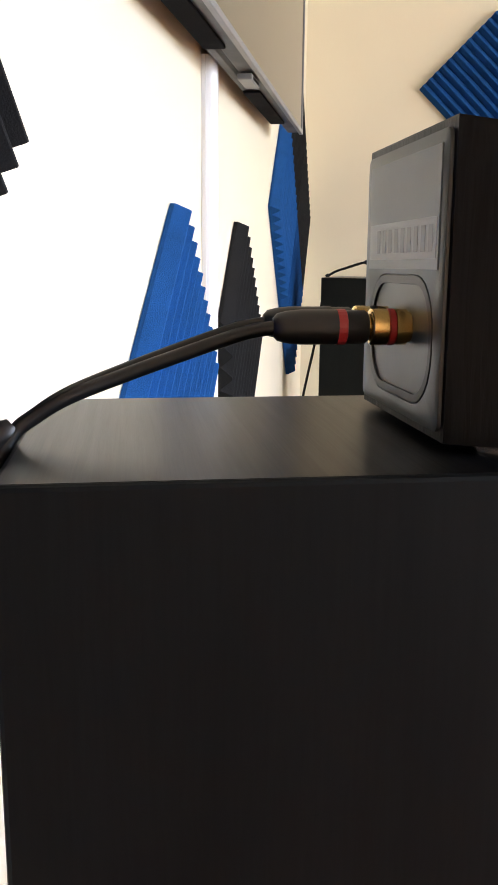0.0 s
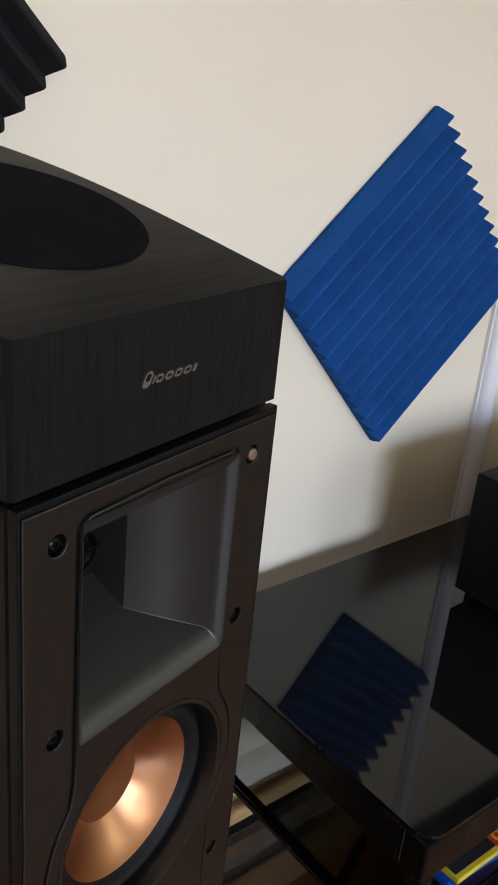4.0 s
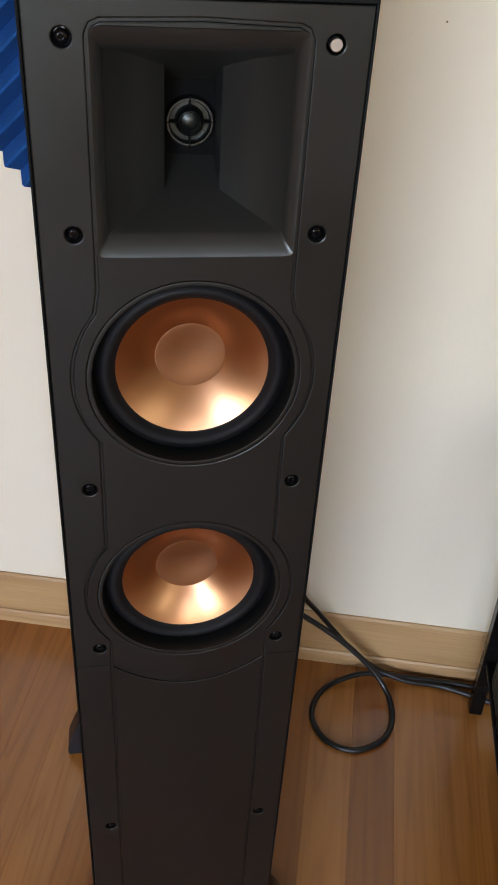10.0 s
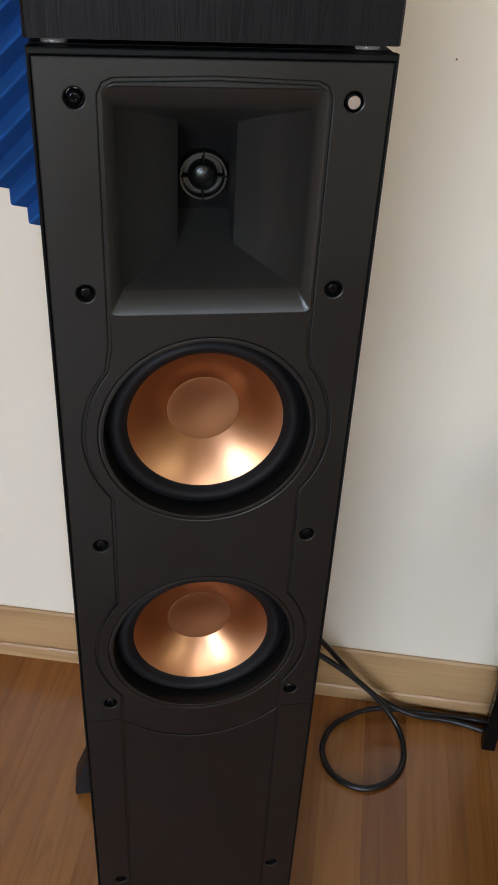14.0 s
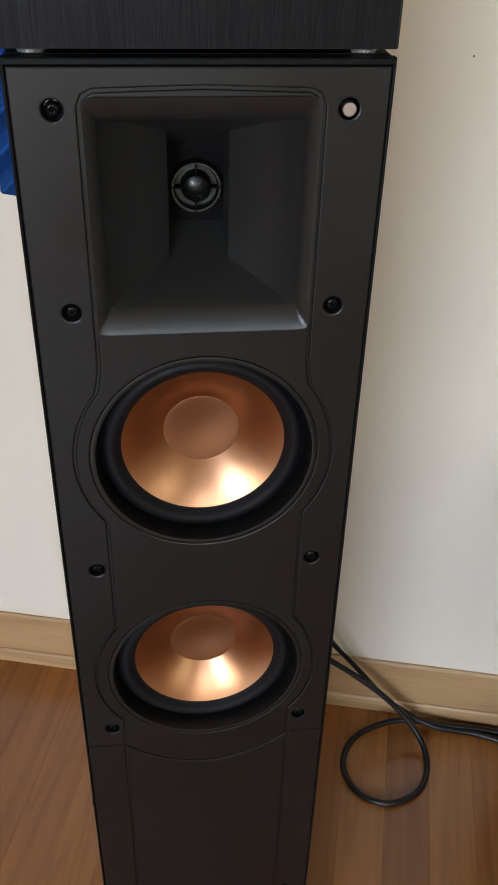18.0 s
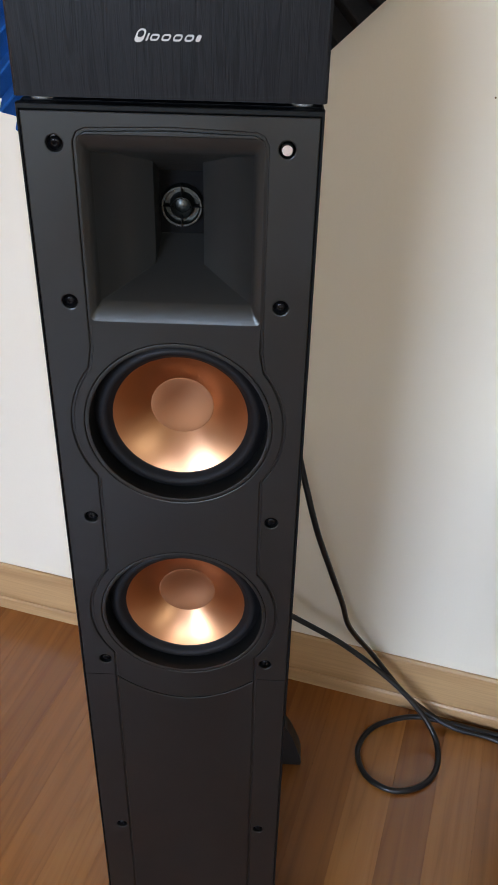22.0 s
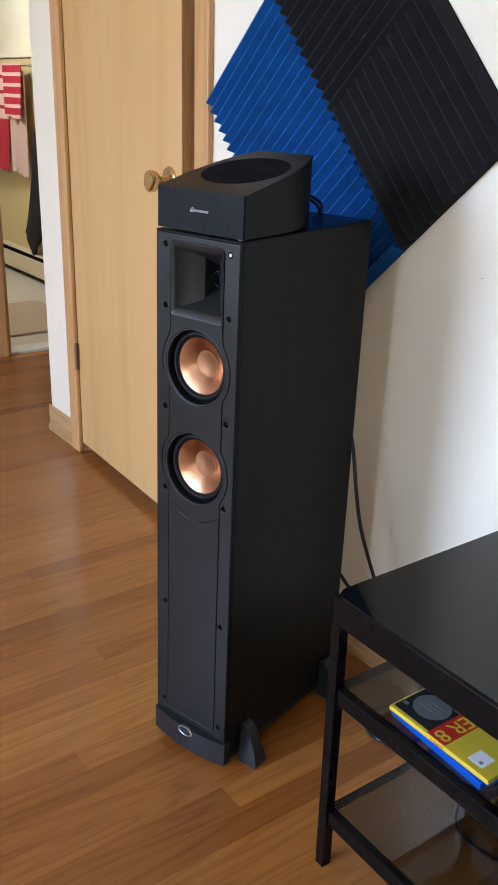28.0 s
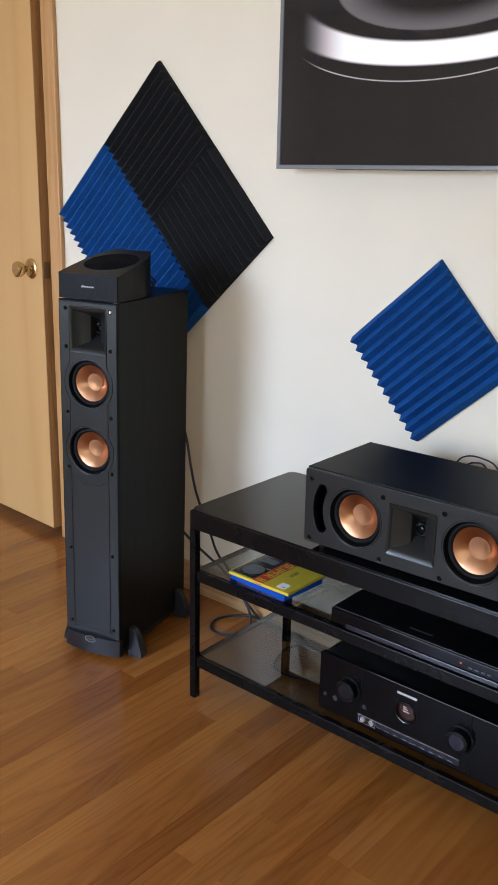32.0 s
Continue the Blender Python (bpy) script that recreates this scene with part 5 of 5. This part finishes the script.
# ---- disc player and receiver ----
player = thing("disc_player", "slim gloss black disc player on the glass shelf", "disc player", pose(0.973, -0.437, 0.345))
part("body", box(0, 0.43, 0.006, 0.21, 0.004, 0.042, 0.002), SATIN_BLACK, player)
part("front_panel", box(0.0, 0.43, 0.0, 0.0058, 0.008, 0.0405, 0.0015), GLOSS_BLACK, player, "gloss black front")
part("tray_lip", box(0.04, 0.39, -0.0035, -0.0002, 0.006, 0.0160, 0.001), FLAP_BLUE, player, "glossy blue-black lower flap")
part("maker_mark", box(0.170, 0.222, 0.030, 0.0345, 0.042, 0.0422), MARK_SILVER, player)
for x in (0.03, 0.40):
    for y in (0.02, 0.19):
        part("foot", lathe([(0, 0), (0.010, 0), (0.010, 0.004), (0, 0.004)], 16), RUBBER, player, at=Matrix.Translation((x, y, 0)))
part("indicator", box(0.300, 0.304, -0.0006, -0.0001, 0.026, 0.029), RED_LED, player, "small red light")
for k in range(4):
    part("button", box(0.318 + 0.013 * k, 0.326 + 0.013 * k, -0.0008, -0.0001, 0.0225, 0.0255, 0.0002, 1), DIM_SILVER, player)

receiver = thing("av_receiver", "large black audio receiver with two round knobs", "receiver", pose(0.939, -0.420, 0.114))
part("body", box(0.004, 0.431, 0.012, 0.335, 0.012, 0.146, 0.002), SATIN_BLACK, receiver)
part("front_panel", plate(rounded(0, 0.435, 0.010, 0.148, 0.004), [circle(0.2175, 0.088, 0.0235, 40)], 0.0, 0.0115, 0.0015), GLOSS_BLACK, receiver, "gloss black front panel")
away = Euler((radians(90), 0, 0)).to_matrix().to_4x4()
part("porthole", lathe([(0.0235, -0.0005), (0.0238, 0.001), (0.0225, 0.0022), (0.0205, 0.0012), (0.0200, -0.006)], 40), KNOB_STEEL, receiver, "dark metal porthole ring", 40, Matrix.Translation((0.2175, 0, 0.088)) @ away)
part("display", lathe([(0.0202, -0.006), (0, -0.006)], 32), DISPLAY, receiver, "round amber display", at=Matrix.Translation((0.2175, 0, 0.088)) @ away)
for k in range(3):
    part("display_text", box(0.209, 0.224 - 0.004 * k, 0.0052, 0.0056, 0.086 + 0.005 * k, 0.0880 + 0.005 * k), DISPLAY_TEXT, receiver)
for x in (0.079, 0.344):
    knob = part("knob", lathe([(0.0285, 0.0), (0.0285, 0.002), (0.0240, 0.003), (0.0235, 0.017), (0.0225, 0.0190), (0.0170, 0.0195), (0, 0.0195)], 40), SATIN_BLACK, receiver, "black turned knob", 40, Matrix.Translation((x, 0, 0.087)) @ away)
    part("knob_face", lathe([(0.0165, 0.0196), (0.0160, 0.0201), (0, 0.0201)], 40), KNOB_STEEL, knob, "dark turned knob face", 40)
for x, r in ((0.12, 0.005), (0.045, 0.006), (0.018, 0.004)):
    part("push_button", lathe([(0, 0), (r, 0), (r, 0.003), (0, 0.003)], 20), DIM_SILVER, receiver, "small metal button", 40, Matrix.Translation((x, 0, 0.060 if x > 0.1 else 0.05)) @ away)
part("flap", box(0.104, 0.346, -0.0016, -0.0001, 0.0230, 0.0362, 0.0006, 1), FLAP_BLUE, receiver, "glossy blue-black connector flap")
part("flap_line", box(0.104, 0.346, -0.0022, -0.0001, 0.0368, 0.0384, 0.0003, 1), MARK_SILVER, receiver, "thin silver trim line")
for k in range(9):
    part("flap_button", box(0.152 + 0.021 * k, 0.163 + 0.021 * k, -0.0022, -0.0017, 0.0255, 0.0275, 0.0003, 1), DIM_SILVER, receiver)
for x in (0.108, 0.362):
    part("panel_seam", box(x, x + 0.0012, -0.0003, -0.0001, 0.014, 0.144), GROOVE, receiver)
    part("panel_edge", box(x + 0.0013, x + 0.0020, -0.0006, -0.0001, 0.014, 0.144), SATIN_BLACK, receiver)
# two silver discs that stand for the marks on an outlined sticker
for x in (0.118, 0.140):
    part("sticker_disc", lathe([(0, 0), (0.006, 0), (0.006, 0.0025), (0.0035, 0.0025), (0.0035, 0.001), (0, 0.001)], 20), SILVER, receiver, "silver disc on the front sticker", 40, Matrix.Translation((x, -0.0015, 0.0300)) @ away)
for z in (0.0215, 0.0380):
    part("sticker_edge", box(0.108, 0.150, -0.0026, -0.0023, z, z + 0.0008), SILVER, receiver)
for x in (0.108, 0.1492):
    part("sticker_edge", box(x, x + 0.0008, -0.0026, -0.0023, 0.0224, 0.0379), SILVER, receiver)
part("maker_mark", box(0.195, 0.242, -0.0006, -0.0001, 0.126, 0.1315, 0.0002, 1), SILVER, receiver)
for x in (0.05, 0.385):
    for y in (0.05, 0.3):
        part("foot", lathe([(0, 0), (0.018, 0), (0.018, 0.012), (0, 0.012)], 20), RUBBER, receiver, at=Matrix.Translation((x, y, 0)))

# ---- film cases on the shelf ----
ZB = 0.345
lower_case = thing("film_case", "blue plastic film case under a yellow one", "film case", pose(0.664, -0.4125, ZB, 0, 0, -3.5), "film cases")
part("shell", box(0, 0.1715, 0, 0.135, 0, 0.0115, 0.002), BLUE_CASE, lower_case)
case = thing("film_case", "yellow film case with a red title band", "film case", pose(0.667, -0.4205, ZB + 0.0117, 0, 0, 0.0), "film cases")
part("shell", box(0, 0.1775, 0.002, 0.137, 0, 0.0030, 0.001), BLUE_CASE, case)
sleeve = part("sleeve", box(0.0005, 0.177, 0.0, 0.136, 0.0032, 0.0105, 0.0008), YELLOW, case, "yellow printed sleeve")
TOPZ = 0.0105
part("picture_panel", box(0.003, 0.070, 0.006, 0.135, TOPZ, TOPZ + 0.0003), DARK_COVER, sleeve, "dark cover picture")
part("picture_disc", lathe([(0.027, 0), (0.027, 0.0003), (0, 0.0003)], 40), GREY_COVER, sleeve, "grey disc picture", at=Matrix.Translation((0.038, 0.046, TOPZ + 0.0003)))
for k in range(3):
    part("picture_line", box(0.020 + 0.003 * k, 0.056 - 0.003 * k, 0.038 + 0.007 * k, 0.0395 + 0.007 * k, TOPZ + 0.0006, TOPZ + 0.0008), LABEL_GREY, sleeve)
for x0, x1, y0, y1 in ((0.058, 0.069, 0.066, 0.072), (0.006, 0.014, 0.020, 0.026), (0.02, 0.06, 0.095, 0.12)):
    part("picture_detail", box(x0, x1, y0, y1, TOPZ + 0.0003, TOPZ + 0.0005), GREY_COVER, sleeve)
part("title_band", box(0.070, 0.102, 0.002, 0.135, TOPZ, TOPZ + 0.0003), RED_INK, sleeve, "red title band")
text_mesh("SUPER 8", 0.034, YELLOW, sleeve, Matrix.Translation((0.086, 0.066, TOPZ + 0.0004)) @ Euler((0, 0, radians(-90))).to_matrix().to_4x4(), "title")
part("sticker", box(0.134, 0.158, 0.010, 0.036, TOPZ, TOPZ + 0.0003), PAPER, sleeve, "small white sticker")
part("sticker_mark", box(0.148, 0.153, 0.014, 0.020, TOPZ + 0.0003, TOPZ + 0.0004), LABEL_GREY, sleeve)
for k in range(2):
    part("print_line", box(0.122 + 0.006 * k, 0.1245 + 0.006 * k, 0.072, 0.104, TOPZ, TOPZ + 0.0002), DARK_COVER, sleeve)
text_mesh("SUPER 8", 0.0062, RED_INK, sleeve, Matrix.Translation((0.090, -0.0002, 0.0070)) @ Euler((radians(90), 0, 0)).to_matrix().to_4x4() @ Euler((0, 0, radians(180))).to_matrix().to_4x4(), "spine_title")

# ---- oak strip floor ----
STRIP = 0.0572
floor = structure("floor", box(WEST - 0.12, EAST + 0.12, SOUTH - 0.12, HALL_NORTH, -0.06, -0.0195), SUBFLOOR, "narrow oak strip floor with a satin finish", "floor")
rng = random.Random(11)
LENGTHS = (0.58, 0.76, 0.95, 1.14, 1.36, 1.62)
strips = {}
for length in LENGTHS:
    strips[length] = mesh_of("plank", box(0.00004, STRIP - 0.00004, 0.00004, length - 0.00004, -0.019, 0.0, 0.0001, 1), FLOOR_PIECE)
near = 0
x = WEST
rest_verts, rest_faces = [], []
while x < EAST:
    y = HALL_NORTH if x < WALL_END else 0.1
    while y > SOUTH:
        length = rng.choice(LENGTHS if y < 0.09 else LENGTHS[:5])
        y -= length
        middle = y + length / 2
        if -0.75 < x < 1.15 and -1.35 < middle < 0.3 and near < 300:
            plank = new("plank", strips[length])
            plank.parent = floor
            plank.matrix_basis = Matrix.Translation((x, y, 0))
            near += 1
        else:
            k = len(rest_verts)
            x0, x1, y0, y1 = x + 0.00004, x + STRIP - 0.00004, max(y, SOUTH - 0.1) + 0.00004, y + length - 0.00004
            b = 0.0001
            rest_verts += [(x0, y0, -0.012), (x1, y0, -0.012), (x1, y1, -0.012), (x0, y1, -0.012), (x0, y0, -b), (x1, y0, -b), (x1, y1, -b), (x0, y1, -b), (x0 + b, y0 + b, 0), (x1 - b, y0 + b, 0), (x1 - b, y1 - b, 0), (x0 + b, y1 - b, 0)]
            for lo, hi in ((0, 4), (4, 8)):
                for j in range(4):
                    i = (j + 1) % 4
                    rest_faces.append((k + lo + j, k + lo + i, k + hi + i, k + hi + j))
            rest_faces.append((k + 8, k + 9, k + 10, k + 11))
    x += STRIP
me = bpy.data.meshes.new("far_planks")
me.from_pydata(rest_verts, [], rest_faces)
me.materials.append(FLOOR_REST)
ob = new("far_planks", me)
ob.parent = floor
ob["kind"] = "stuff"
